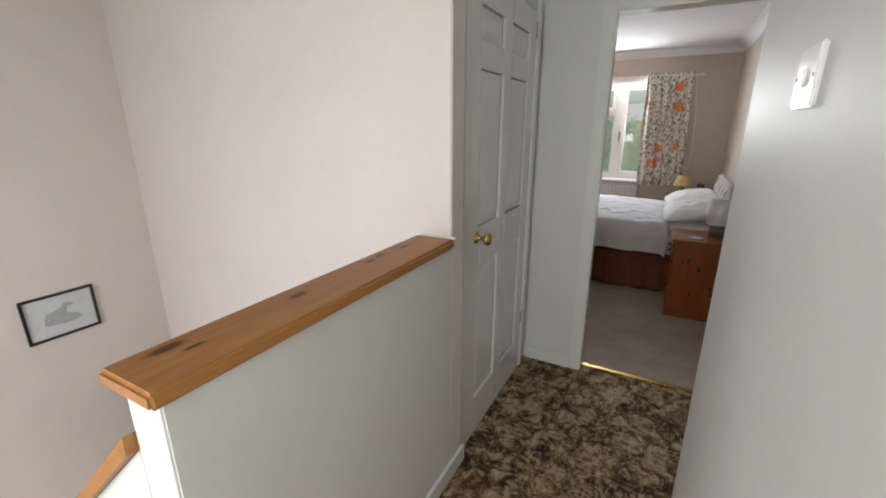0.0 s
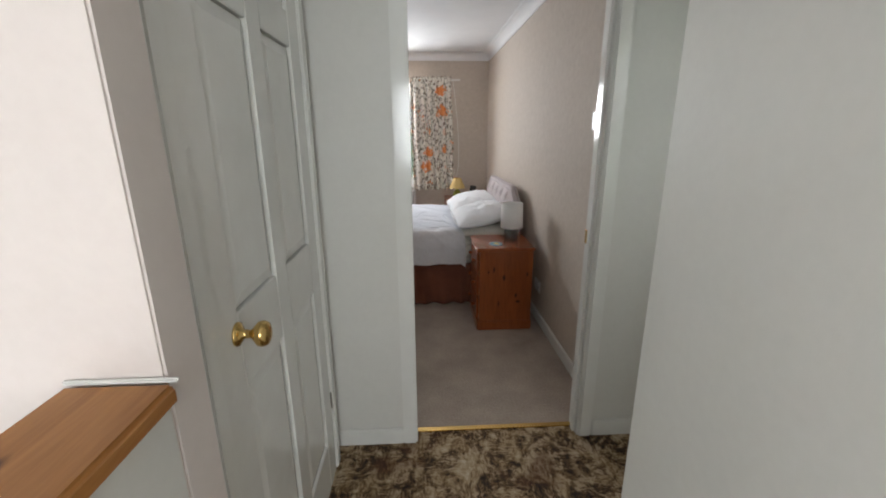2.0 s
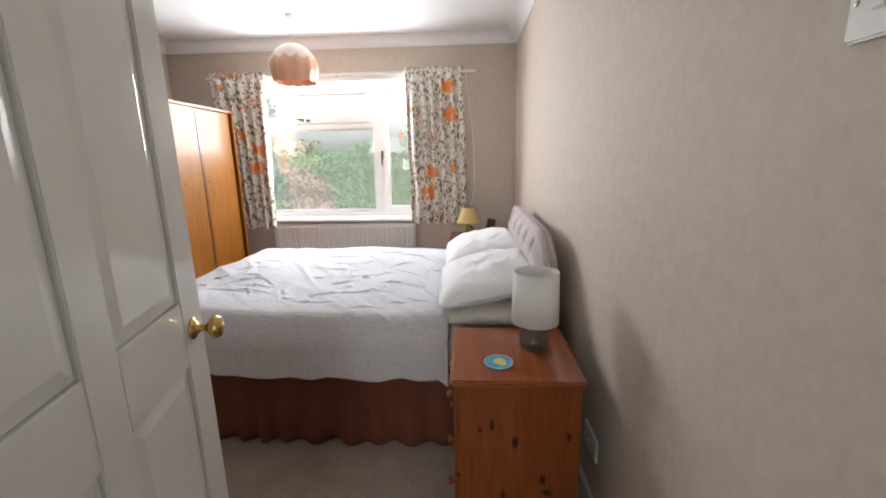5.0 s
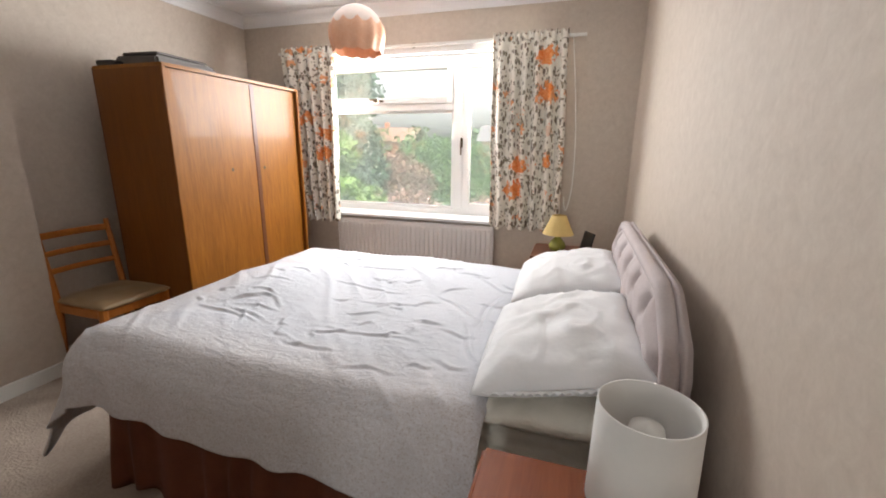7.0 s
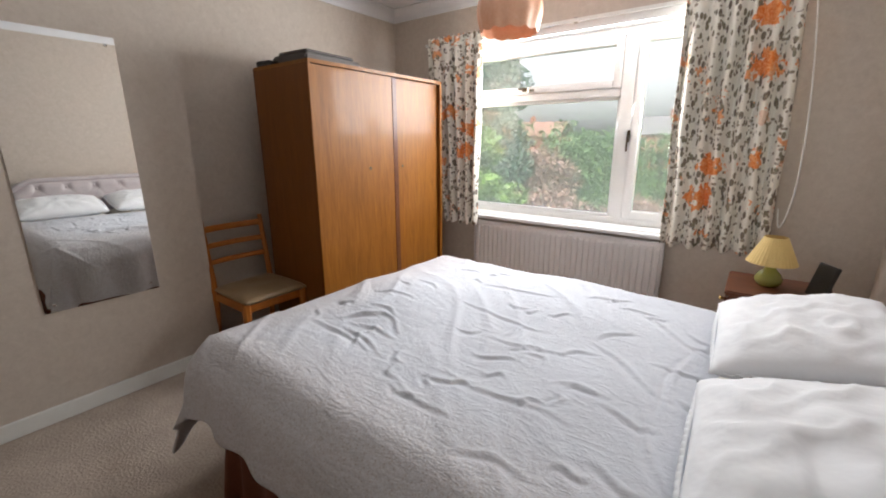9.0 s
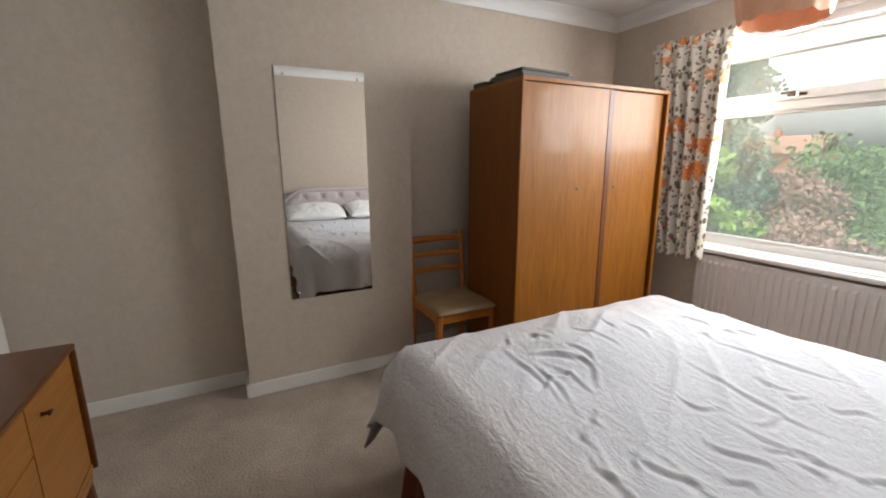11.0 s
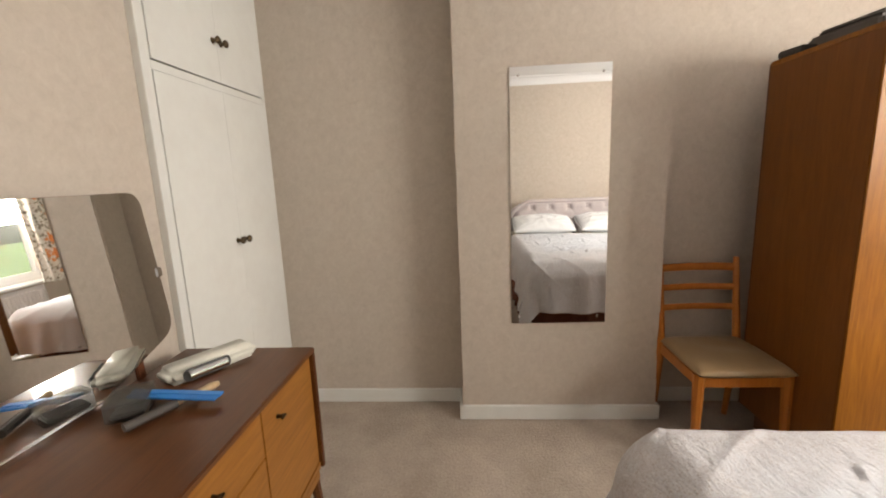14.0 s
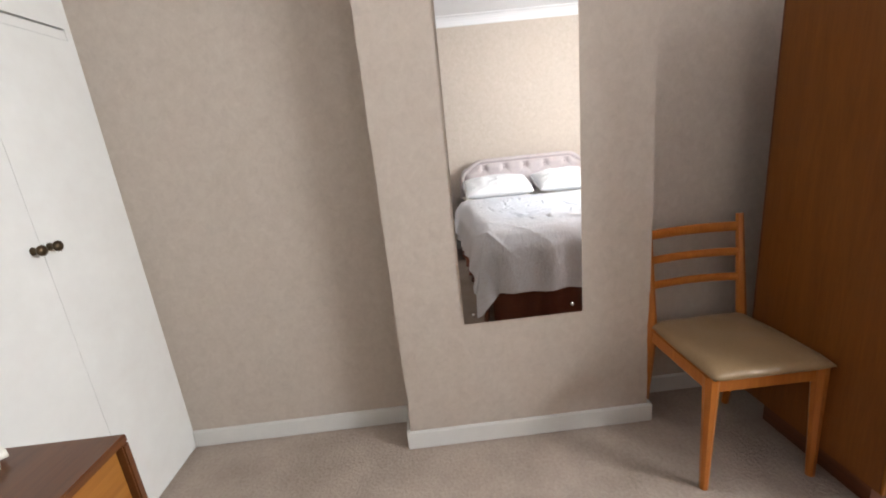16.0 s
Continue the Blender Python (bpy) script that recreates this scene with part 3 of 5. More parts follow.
def panel_door(name, width, height, m, label, knob_u, knob_z=1.0, thick=0.036, category="door", lock=(0.86, 1.04)):
    """A six-panel door leaf. Local x runs across it from the hinge, y through it."""
    d = thing(name, m, label, category)
    h = thick / 2
    st, mid = 0.105, 0.09
    rails = [(0.0, 0.20), lock, (1.66, 1.76), (height - 0.11, height)]
    for a, b in ((0, st), (width / 2 - mid / 2, width / 2 + mid / 2), (width - st, width)):
        part("stile", box((a, b, -h, h, 0, height), bevel=0.003), GLOSS, d)
    cols = ((st, width / 2 - mid / 2), (width / 2 + mid / 2, width - st))
    for a, b in cols:
        for z0, z1 in rails:
            part("rail", box((a, b, -h + 0.0005, h - 0.0005, z0, z1), bevel=0.002), GLOSS, d)
        for (_, z0), (z1, _) in zip(rails, rails[1:]):
            bm, loops, g = bmesh.new(), [], 0.034
            for y, k in ((h - 0.003, g), (h - 0.0105, 0.004), (0.008 - h, 0.004), (0.003 - h, g)):
                loops.append([bm.verts.new(p) for p in ((a + k, y, z0 + k), (b - k, y, z0 + k), (b - k, y, z1 - k), (a + k, y, z1 - k))])
            for p, q in zip(loops, loops[1:]):
                for i in range(4):
                    bm.faces.new((p[i], p[(i + 1) % 4], q[(i + 1) % 4], q[i]))
            bm.faces.new(loops[0]), bm.faces.new(loops[-1])
            part("panel", bm, GLOSS, d)
    for s in (-1, 1) if knob_u else ():
        knob(d, (knob_u, s * h, knob_z), (0, s, 0))
    for z in (0.30, height - 0.12):
        part("hinge", box((-0.004, 0.004, h - 0.008, h + 0.006, z, z + 0.075), bevel=0.002), STEEL, d, "dull steel hinge")
    return d


panel_door("landing_cupboard_door", 0.79, 1.99, pose(-0.402, 2.245, 0.006, 0, 0, -90) , "closed cream gloss six-panel cupboard door with brass knob", 0.70, 1.0)
panel_door("bedroom_door", 0.80, 1.975, pose(-0.064, 2.532, 0.008, 0, 0, 103.8), "open white gloss six-panel bedroom door with brass knob", 0.738, 0.902, lock=(0.825, 0.98))
panel_door("side_room_door", 0.70, 1.975, pose(1.915, 2.53, 0.008, 0, 0, 93), "open cream panelled side room door", 0)


# ---- bedroom window ----
win = tagged(new("window_1"), "white framed bedroom window with top light and side casement", "window", kind="structure")
FY0, FY1 = 6.555, 6.62


def frame_bars(nm, x0, x1, z0, z1, w, y0, y1, parent):
    for s in ((x0, x0 + w, y0, y1, z0, z1), (x1 - w, x1, y0, y1, z0, z1), (x0 + w, x1 - w, y0 + 0.001, y1, z0, z0 + w), (x0 + w, x1 - w, y0 + 0.001, y1, z1 - w, z1)):
        part(nm, box(s, bevel=0.005), UPVC, parent)


def pane(x0, x1, z0, z1, y, parent):
    p = part("pane", box((x0, x1, y, y + 0.004, z0, z1)), GLASS, parent, "clear window glass")
    p.visible_shadow = False


frame_bars("window_frame", WX0, WX1, WZ0, WZ1, 0.05, FY0, FY1 + 0.03, win)
part("mullion", box((-0.475, -0.385, FY0 - 0.004, FY1 + 0.03, WZ0 + 0.05, WZ1 - 0.05), bevel=0.006), UPVC, win)
part("transom", box((WX0 + 0.05, -0.476, FY0 - 0.002, FY1 + 0.03, 1.60, 1.655), bevel=0.006), UPVC, win)
frame_bars("sash", WX0 + 0.051, -0.477, 1.656, WZ1 - 0.051, 0.052, FY0 - 0.012, FY1, win)
frame_bars("sash", -0.384, WX1 - 0.051, WZ0 + 0.051, WZ1 - 0.051, 0.052, FY0 - 0.012, FY1, win)
frame_bars("bead", WX0 + 0.051, -0.477, WZ0 + 0.051, 1.599, 0.016, FY0 + 0.012, FY1, win)
pane(WX0 + 0.06, -0.48, WZ0 + 0.06, 1.599, 6.60, win)
pane(WX0 + 0.10, -0.52, 1.70, WZ1 - 0.10, 6.60, win)
pane(-0.34, WX1 - 0.10, WZ0 + 0.10, WZ1 - 0.10, 6.60, win)
part("window_sill", box((WX0 - 0.06, WX1 + 0.06, 6.335, 6.399, WZ0 - 0.028, WZ0 - 0.002), (WX0 + 0.002, WX1 - 0.002, 6.399, FY0 - 0.001, WZ0 - 0.028, WZ0 + 0.004), bevel=0.005), UPVC, win)
ch = part("casement_handle", box((-0.405, -0.385, FY0 - 0.022, FY0 - 0.012, 1.30, 1.38), (-0.400, -0.390, FY0 - 0.04, FY0 - 0.022, 1.335, 1.35), (-0.401, -0.389, FY0 - 0.046, FY0 - 0.036, 1.24, 1.345), bevel=0.003), BRONZE, win, "dark metal casement handle")
th = part("stay_handle", box((-1.20, -1.10, FY0 - 0.02, FY0 - 0.012, 1.675, 1.69), (-1.16, -1.14, FY0 - 0.05, FY0 - 0.012, 1.67, 1.695), (-1.22, -1.14, FY0 - 0.055, FY0 - 0.045, 1.685, 1.70), bevel=0.003), BRONZE, win, "dark metal window latch")
part("reveal_trim", box((WX0, WX1, 6.42, 6.55, WZ1 - 0.004, WZ1 + 0.0), bevel=0.0), UPVC, win)
structure("window_head_board", box((WX0 - 0.10, WX1 + 0.14, 6.378, 6.399, 2.01, 2.085), bevel=0.004), UPVC, "white painted board over the window", "trim")

# windows out of view; the corridor one is invented to go with its fill
for nm, x0, x1, y, z0, z1, along in (("window_2", -1.9, -0.6, -0.80, 0.25, 1.45, 1), ("window_3", -0.26, 0.38, -1.45, 1.0, 2.0, 1), ("corridor_fill_window", 1.1, 1.8, 1.44, 1.0, 2.0, 1)):
    w2 = tagged(new(nm), "white framed window added out of view", "window", kind="structure")
    frame_bars("window_frame", x0, x1, z0, z1, 0.05, y - 0.03, y + 0.03, w2)
    pane(x0 + 0.05, x1 - 0.05, z0 + 0.05, z1 - 0.05, y, w2)

# curtain rail, with the cord that hangs from it
rail = thing("curtain_rail", pose(-0.75, 6.36, 2.085), "thin white curtain rail above the window", "curtain rail")
part("track", box((-1.25, 1.28, -0.008, 0.008, -0.03, -0.008), bevel=0.003), WHITEPL, rail)
for bx in (-1.1, 0.0, 1.1):
    part("bracket", box((bx - 0.012, bx + 0.012, 0.0, 0.018, -0.035, 0.0), bevel=0.002), STEEL, rail)


def cord(name, pts, r, mat, parent=None, label="", category=""):
    cu = bpy.data.curves.new(name, "CURVE")
    cu.dimensions, cu.bevel_depth, cu.bevel_resolution = "3D", r, 2
    s = cu.splines.new("NURBS")
    s.points.add(len(pts) - 1)
    for p, c in zip(s.points, pts):
        p.co = (*c, 1)
    s.use_endpoint_u, s.order_u = True, 3
    cu.materials.append(mat)
    ob = new(name, cu)
    ob.parent = parent
    return tagged(ob, label, category)


cord("pull_cord", [(0.44, 6.37, 2.06), (0.50, 6.36, 1.6), (0.52, 6.35, 1.1), (0.50, 6.34, 0.9), (0.47, 6.35, 0.82), (0.46, 6.36, 0.95)], 0.004, WHITEPL, None, "white looped curtain pull cord", "pull cord")


def curtain(name, x0t, x1t, x0b, x1b, zt, zb, folds, seed):
    """A gathered curtain: pleated at the head and falling in deeper folds."""
    def fn(u, v):
        x = (x0t + (x1t - x0t) * u) * (1 - v) + (x0b + (x1b - x0b) * u) * v
        x += 0.012 * wobble(u * 5, v * 3, seed)
        ph = u * folds * 2 * math.pi + 0.9 * wobble(u * 2.2, v * 1.3, seed + 5)
        depth = 0.016 + 0.020 * min(1, v * 4) + 0.014 * wobble(u * 4, v * 2, seed + 9)
        y = 6.288 + depth * math.sin(ph) + 0.012 * wobble(u * 9, v * 5, seed + 3)
        if v < 0.05:
            y = 6.31 + 0.012 * math.sin(u * folds * 4.4 * math.pi) + 0.004 * wobble(u * 50, v * 40, seed)
        z = zt + (zb - zt) * v + (0.012 * math.sin(u * folds * 4.4 * math.pi) if v == 0 else 0) + (0.010 * math.sin(ph) if v == 1 else 0)
        return (x, y, z)
    c = thing(name, pose(0, 0, 0), "cream curtain printed with orange flowers and brown leaves", "curtain", "curtains at the window")
    cl = part("cloth", sheet(fn, 150, 60), FLORAL, c, "", True)
    so = cl.modifiers.new("thickness", "SOLIDIFY")
    so.thickness = 0.003
    part("heading_tape", sheet(lambda u, v: (x0t + 0.01 + (x1t - x0t - 0.02) * u, 6.336 + 0.004 * math.sin(u * folds * 9), zt - 0.015 - 0.04 * v), 60, 2), CREAM, c)
    return c


curtain("curtain", -1.935, -1.41, -1.77, -1.43, 2.095, 0.66, 5, 1.0)
curtain("curtain", -0.11, 0.41, -0.085, 0.45, 2.095, 0.695, 6, 7.0)

# ---- radiator ----
rad = thing("radiator", pose(-0.77, 6.36, 0.14), "white ribbed panel radiator under the window", "radiator")
RW, RH = 0.70, 0.545
part("back_panel", box((-RW, RW, -0.02, 0.0, 0, RH), bevel=0.006), RADPAINT, rad)
bm = bmesh.new()
prof, n_ribs = [], 34
for i in range(n_ribs):
    a = -RW + 0.01 + i * (2 * RW - 0.02) / n_ribs
    w = (2 * RW - 0.02) / n_ribs
    prof += [(a, -0.022), (a + w * 0.30, -0.022), (a + w * 0.42, -0.034), (a + w * 0.88, -0.034)]
prof += [(RW - 0.01, -0.022)]
rows = []
for z, k in ((0.03, 0.0), (0.05, 1.0), (RH - 0.05, 1.0), (RH - 0.03, 0.0)):
    rows.append([bm.verts.new((x, -0.0215 + (y + 0.0215) * k, z)) for x, y in prof])
for a, b in zip(rows, rows[1:]):
    for i in range(len(prof) - 1):
        bm.faces.new((a[i], a[i + 1], b[i + 1], b[i]))
part("ribbed_front", bm, RADPAINT, rad)
part("side_trim", box((RW, RW + 0.008, -0.034, 0.012, 0.0, RH), bevel=0.002), RADPAINT, rad)
part("side_trim", box((-RW - 0.008, -RW, -0.034, 0.012, 0.0, RH), bevel=0.002), RADPAINT, rad)
part("valve", lathe([(0.0, -0.03), (0.015, -0.03), (0.015, 0.04), (0.010, 0.05), (0.0, 0.05)], (RW + 0.03, -0.01, 0.03), 14), WHITEPL, rad, "", True)
part("pipe", taper((RW + 0.03, -0.01, -0.14), (RW + 0.03, -0.01, 0.0), 0.008, 0.008), WHITEPL, rad)
for bx in (-0.5, 0.5):
    part("bracket", box((bx - 0.02, bx + 0.02, 0.0, 0.039, 0.1, 0.45)), RADPAINT, rad)

# ---- built-in cupboard in the south-west corner ----
cup = thing("built_in_cupboard", pose(-1.95, 2.49, 0), "floor-to-ceiling white gloss built-in cupboard with bronze knobs", "cupboard")
CX0, CX1, CM, CZ = -0.43, 0.42, -0.032, 1.715
part("frame", box((CX1 - 0.045, CX1, 0.0, 0.028, 0, CEILING), (CX0, CX0 + 0.03, 0.0, 0.028, 0, CEILING), (CX0 + 0.03, CX1 - 0.045, 0.0, 0.026, CZ - 0.012, CZ + 0.02), (CX0 + 0.03, CX1 - 0.045, 0.0, 0.026, 0, 0.02), bevel=0.002), GLOSS, cup)
for a, b, s in ((CX0 + 0.031, CM - 0.0005, 1), (CM + 0.0005, CX1 - 0.046, -1)):
    for z0, z1, kz in ((0.022, CZ - 0.015, 1.05), (CZ + 0.024, CEILING - 0.004, 1.905)):
        dr = part("door", box((a, b, 0.002, 0.032, z0, z1), bevel=0.0007), GLOSS, cup)
        kx = CM - s * 0.028
        part("handle", lathe([(0.0, 0), (0.013, 0), (0.008, 0.006), (0.007, 0.014), (0.016, 0.022), (0.017, 0.028), (0.010, 0.034), (0.0, 0.035)], (kx, 0.032, kz), 18, m=Vector((0, 1, 0)).to_track_quat("Z", "Y").to_matrix()), BRONZE, dr, "dark bronze knob", True)

# ---- switches and socket ----
def plate(name, m, w, h, kind, label):
    p = thing(name, m, label, kind)
    part("plate", box((-w / 2, w / 2, -0.009, 0, -h / 2, h / 2), bevel=0.003), WHITEPL, p)
    if kind == "light switch":
        part("rocker", box((-0.009, 0.009, -0.014, -0.008, -0.014, 0.014), bevel=0.002), WHITEPL, p)
    else:
        for sx in (-w / 4, w / 4):
            part("rocker", box((sx - 0.008, sx + 0.008, -0.013, -0.008, 0.012, 0.03), bevel=0.002), WHITEPL, p)
            part("pin_holes", box((sx - 0.003, sx + 0.003, -0.0098, -0.008, -0.012, -0.004), (sx - 0.014, sx - 0.007, -0.0098, -0.008, -0.028, -0.024), (sx + 0.007, sx + 0.014, -0.0098, -0.008, -0.028, -0.024)), BLACK, p)
    for sx in (-w / 2 + 0.012, w / 2 - 0.012):
        part("screw", lathe([(0.0, 0.0), (0.0035, 0.0), (0.003, 0.0012), (0.0, 0.0015)], (sx, -0.009, 0), 10, m=Vector((0, -1, 0)).to_track_quat("Z", "Y").to_matrix()), STEEL, p)
    return p


plate("light_switch", pose(0.90, 2.87, 1.468, 0, 0, -90), 0.086, 0.086, "light switch", "white plastic light switch beside the bedroom door")
plate("light_switch", pose(0.47, 0.885, 1.53, 0, 0, -90), 0.120, 0.092, "light switch", "white plastic light switch on the landing wall")
plate("wall_socket", pose(0.90, 3.72, 0.275, 0, 0, -90), 0.146, 0.086, "wall socket", "white plastic socket low on the wall")

# ---- framed drawing in the stairwell ----
pic = thing("framed_drawing", pose(-2.40, 0.79, 0.40, 0, 0, 90), "small black-framed pencil drawing of a dog", "picture")
for s in ((-0.152, 0.152, -0.018, 0, 0, 0.012), (-0.152, 0.152, -0.018, 0, 0.222, 0.234), (-0.152, -0.140, -0.018, 0, 0.012, 0.222), (0.140, 0.152, -0.018, 0, 0.012, 0.222)):
    part("frame", box(s, bevel=0.002), BLACK, pic)
part("paper", box((-0.14, 0.14, -0.006, -0.002, 0.012, 0.222)), PAPER, pic)
bm = prism([(-0.075, 0.075), (-0.06, 0.07), (-0.02, 0.07), (0.0, 0.062), (0.06, 0.066), (0.085, 0.08), (0.06, 0.105), (0.02, 0.12), (0.03, 0.15), (0.06, 0.155), (0.045, 0.17), (0.02, 0.175), (0.005, 0.155), (-0.03, 0.14), (-0.06, 0.135), (-0.07, 0.11)], "y", -0.0075, -0.0062)
part("sketch", bm, PENCIL, pic, "grey pencil sketch")
# ---- bed ----
bed = thing("double_bed", pose(-0.12, 4.76, 0), "made double divan bed with brown valance and lilac buttoned headboard", "bed")
BX0, BX1, BY0, BY1 = -0.98, 0.91, -0.70, 0.70
part("divan_base", box((BX0 + 0.02, BX1, BY0 + 0.02, BY1 - 0.02, 0.03, 0.34), bevel=0.02), VALANCE, bed)
part("mattress", box((BX0, BX1, BY0, BY1, 0.34, 0.545), bevel=0.05, seg=4), CREAM, bed, "cream mattress", True)


def valance(a, b, nu):
    a, b = Vector(a), Vector(b)
    along = (b - a).normalized()
    out = Vector((along.y, -along.x, 0))
    length = (b - a).length

    def fn(u, v):
        s = u * length
        w = 0.018 * math.sin(s * 46 + 4.0 * wobble(s * 3, v * 0.5)) * (0.35 + 0.65 * v) + 0.026 * wobble(s * 7, v * 0.6, 3.0) * v
        p = a + along * s + out * (w + 0.035 * v)
        return (p.x, p.y, 0.345 * (1 - v) + (0.012 + 0.012 * wobble(s * 8, 0, 9)) * v)
    c = part("valance", sheet(fn, nu, 10), VALANCE, bed, "gathered dark brown valance", True)
    c.modifiers.new("thickness", "SOLIDIFY").thickness = 0.003


valance((BX0 - 0.005, BY0 - 0.005, 0), (BX1, BY0 - 0.005, 0), 260)
valance((BX0 - 0.005, BY1 + 0.005, 0), (BX0 - 0.005, BY0 - 0.005, 0), 200)
valance((BX1, BY1 + 0.005, 0), (BX0 - 0.005, BY1 + 0.005, 0), 200)
# headboard: upholstered, with clipped shoulders and buttons in rows
HS = 0.95
hb = prism([(y * HS, z) for y, z in [(-0.735, 0.30), (-0.735, 0.80), (-0.70, 0.87), (-0.55, 0.955), (-0.50, 0.97), (0.50, 0.97), (0.55, 0.955), (0.70, 0.87), (0.735, 0.80), (0.735, 0.30)]], "x", 0.915, 0.950, 0.012)
headb = part("headboard", hb, LILAC, bed, "lilac-grey velvet buttoned headboard", True)
BUTTONS = [(y * HS, z) for z, off in ((0.88, 0.0), (0.74, 0.115)) for y in [off + 0.23 * k - 0.46 for k in range(5)] if abs(y) < 0.62]


def pad(u, v):
    y = HS * (-0.69 + 1.38 * u)
    top = 0.945 if abs(y) < 0.475 else 0.945 - (abs(y) - 0.475) * 0.62
    z = 0.42 + (top - 0.42) * v
    rim = min(1.0, min(u, 1 - u) * 22, (1 - v) * 9)
    dip = max([math.exp(-((y - by) ** 2 + (z - bz) ** 2) / 0.0011) for by, bz in BUTTONS])
    crease = max([math.exp(-abs((abs(y - by) - abs(z - bz) * 0.82)) / 0.010) * math.exp(-math.hypot(y - by, z - bz) / 0.10) for by, bz in BUTTONS])
    return (0.915 - 0.052 * math.sqrt(max(0, rim)) + 0.034 * dip + 0.012 * crease, y, z)


cord("headboard_border", [(0.905, y * HS, z) for y, z in ((-0.712, 0.42), (-0.725, 0.62), (-0.715, 0.78), (-0.69, 0.84), (-0.60, 0.90), (-0.53, 0.945), (-0.46, 0.952), (0.46, 0.952), (0.53, 0.945), (0.60, 0.90), (0.69, 0.84), (0.715, 0.78), (0.725, 0.62), (0.712, 0.42))], 0.024, LILAC, bed, "padded lilac border roll")
part("headboard_padding", sheet(pad, 130, 60), LILAC, bed, "lilac-grey velvet padding", True)
for by, bz in BUTTONS:
    part("button", lathe([(0.0, 0), (0.013, 0.0), (0.011, 0.006), (0.0, 0.009)], (0.900, by, bz), 14, m=Vector((-1, 0, 0)).to_track_quat("Z", "Y").to_matrix()), LILAC, bed, "", True)

# duvet: a cloth laid over the mattress that turns down at the foot and the sides
DU0, DU1, DV0, DV1, DROP, FOOT = -1.09, 0.36, 4.09, 5.40, 0.325, 0.44


CREASES = ((-0.58, 4.86, -0.21, 4.83), (-0.33, 4.67, -0.07, 4.69), (-0.93, 4.68, -0.75, 4.72), (-0.30, 4.38, 0.03, 4.36), (-0.78, 4.38, -0.56, 4.34), (-0.11, 4.13, 0.04, 4.16), (-0.90, 4.35, -0.60, 4.32), (-0.84, 4.45, -0.70, 4.56), (-0.77, 4.42, -0.61, 4.45), (-0.01, 4.83, 0.21, 4.64), (-0.44, 4.26, -0.20, 4.20), (0.18, 4.54, 0.31, 4.25), (0.26, 4.97, 0.23, 4.57), (-0.62, 5.12, -0.3, 5.17), (0.05, 5.2, 0.3, 5.0))
CRINKLES = []
_rng = random.Random(8)
for _ in range(46):
    _x, _y, _a, _w = _rng.uniform(-1.0, 0.3), _rng.uniform(4.1, 5.3), _rng.gauss(0.1, 0.6), _rng.uniform(0.05, 0.15)
    CRINKLES.append((_x, _y, _x + _w * math.cos(_a), _y + _w * math.sin(_a)))


def crease(x, y):
    """Height of the pinched folds at a place on the duvet's top."""
    h = 0.0
    for i, (x0, y0, x1, y1) in enumerate((*CREASES, *CRINKLES)):
        if abs(x - x0) > 0.45 or abs(y - y0) > 0.45:
            continue
        k = 0.62 if i < len(CREASES) else 0.7
        lx, ly = x1 - x0, y1 - y0
        n2 = lx * lx + ly * ly
        s = ((x - x0) * lx + (y - y0) * ly) / n2
        if -0.15 < s < 1.15:
            d = ((x - x0) * ly - (y - y0) * lx) / math.sqrt(n2) + 0.012 * math.sin(s * 5 + x0 * 9)
            f = max(0.0, math.sin(math.pi * (s + 0.15) / 1.3))
            h += k * f * (0.0062 * math.exp(-(d / 0.009) ** 2) - 0.0065 * math.exp(-((d - 0.018) / 0.010) ** 2))
    return h


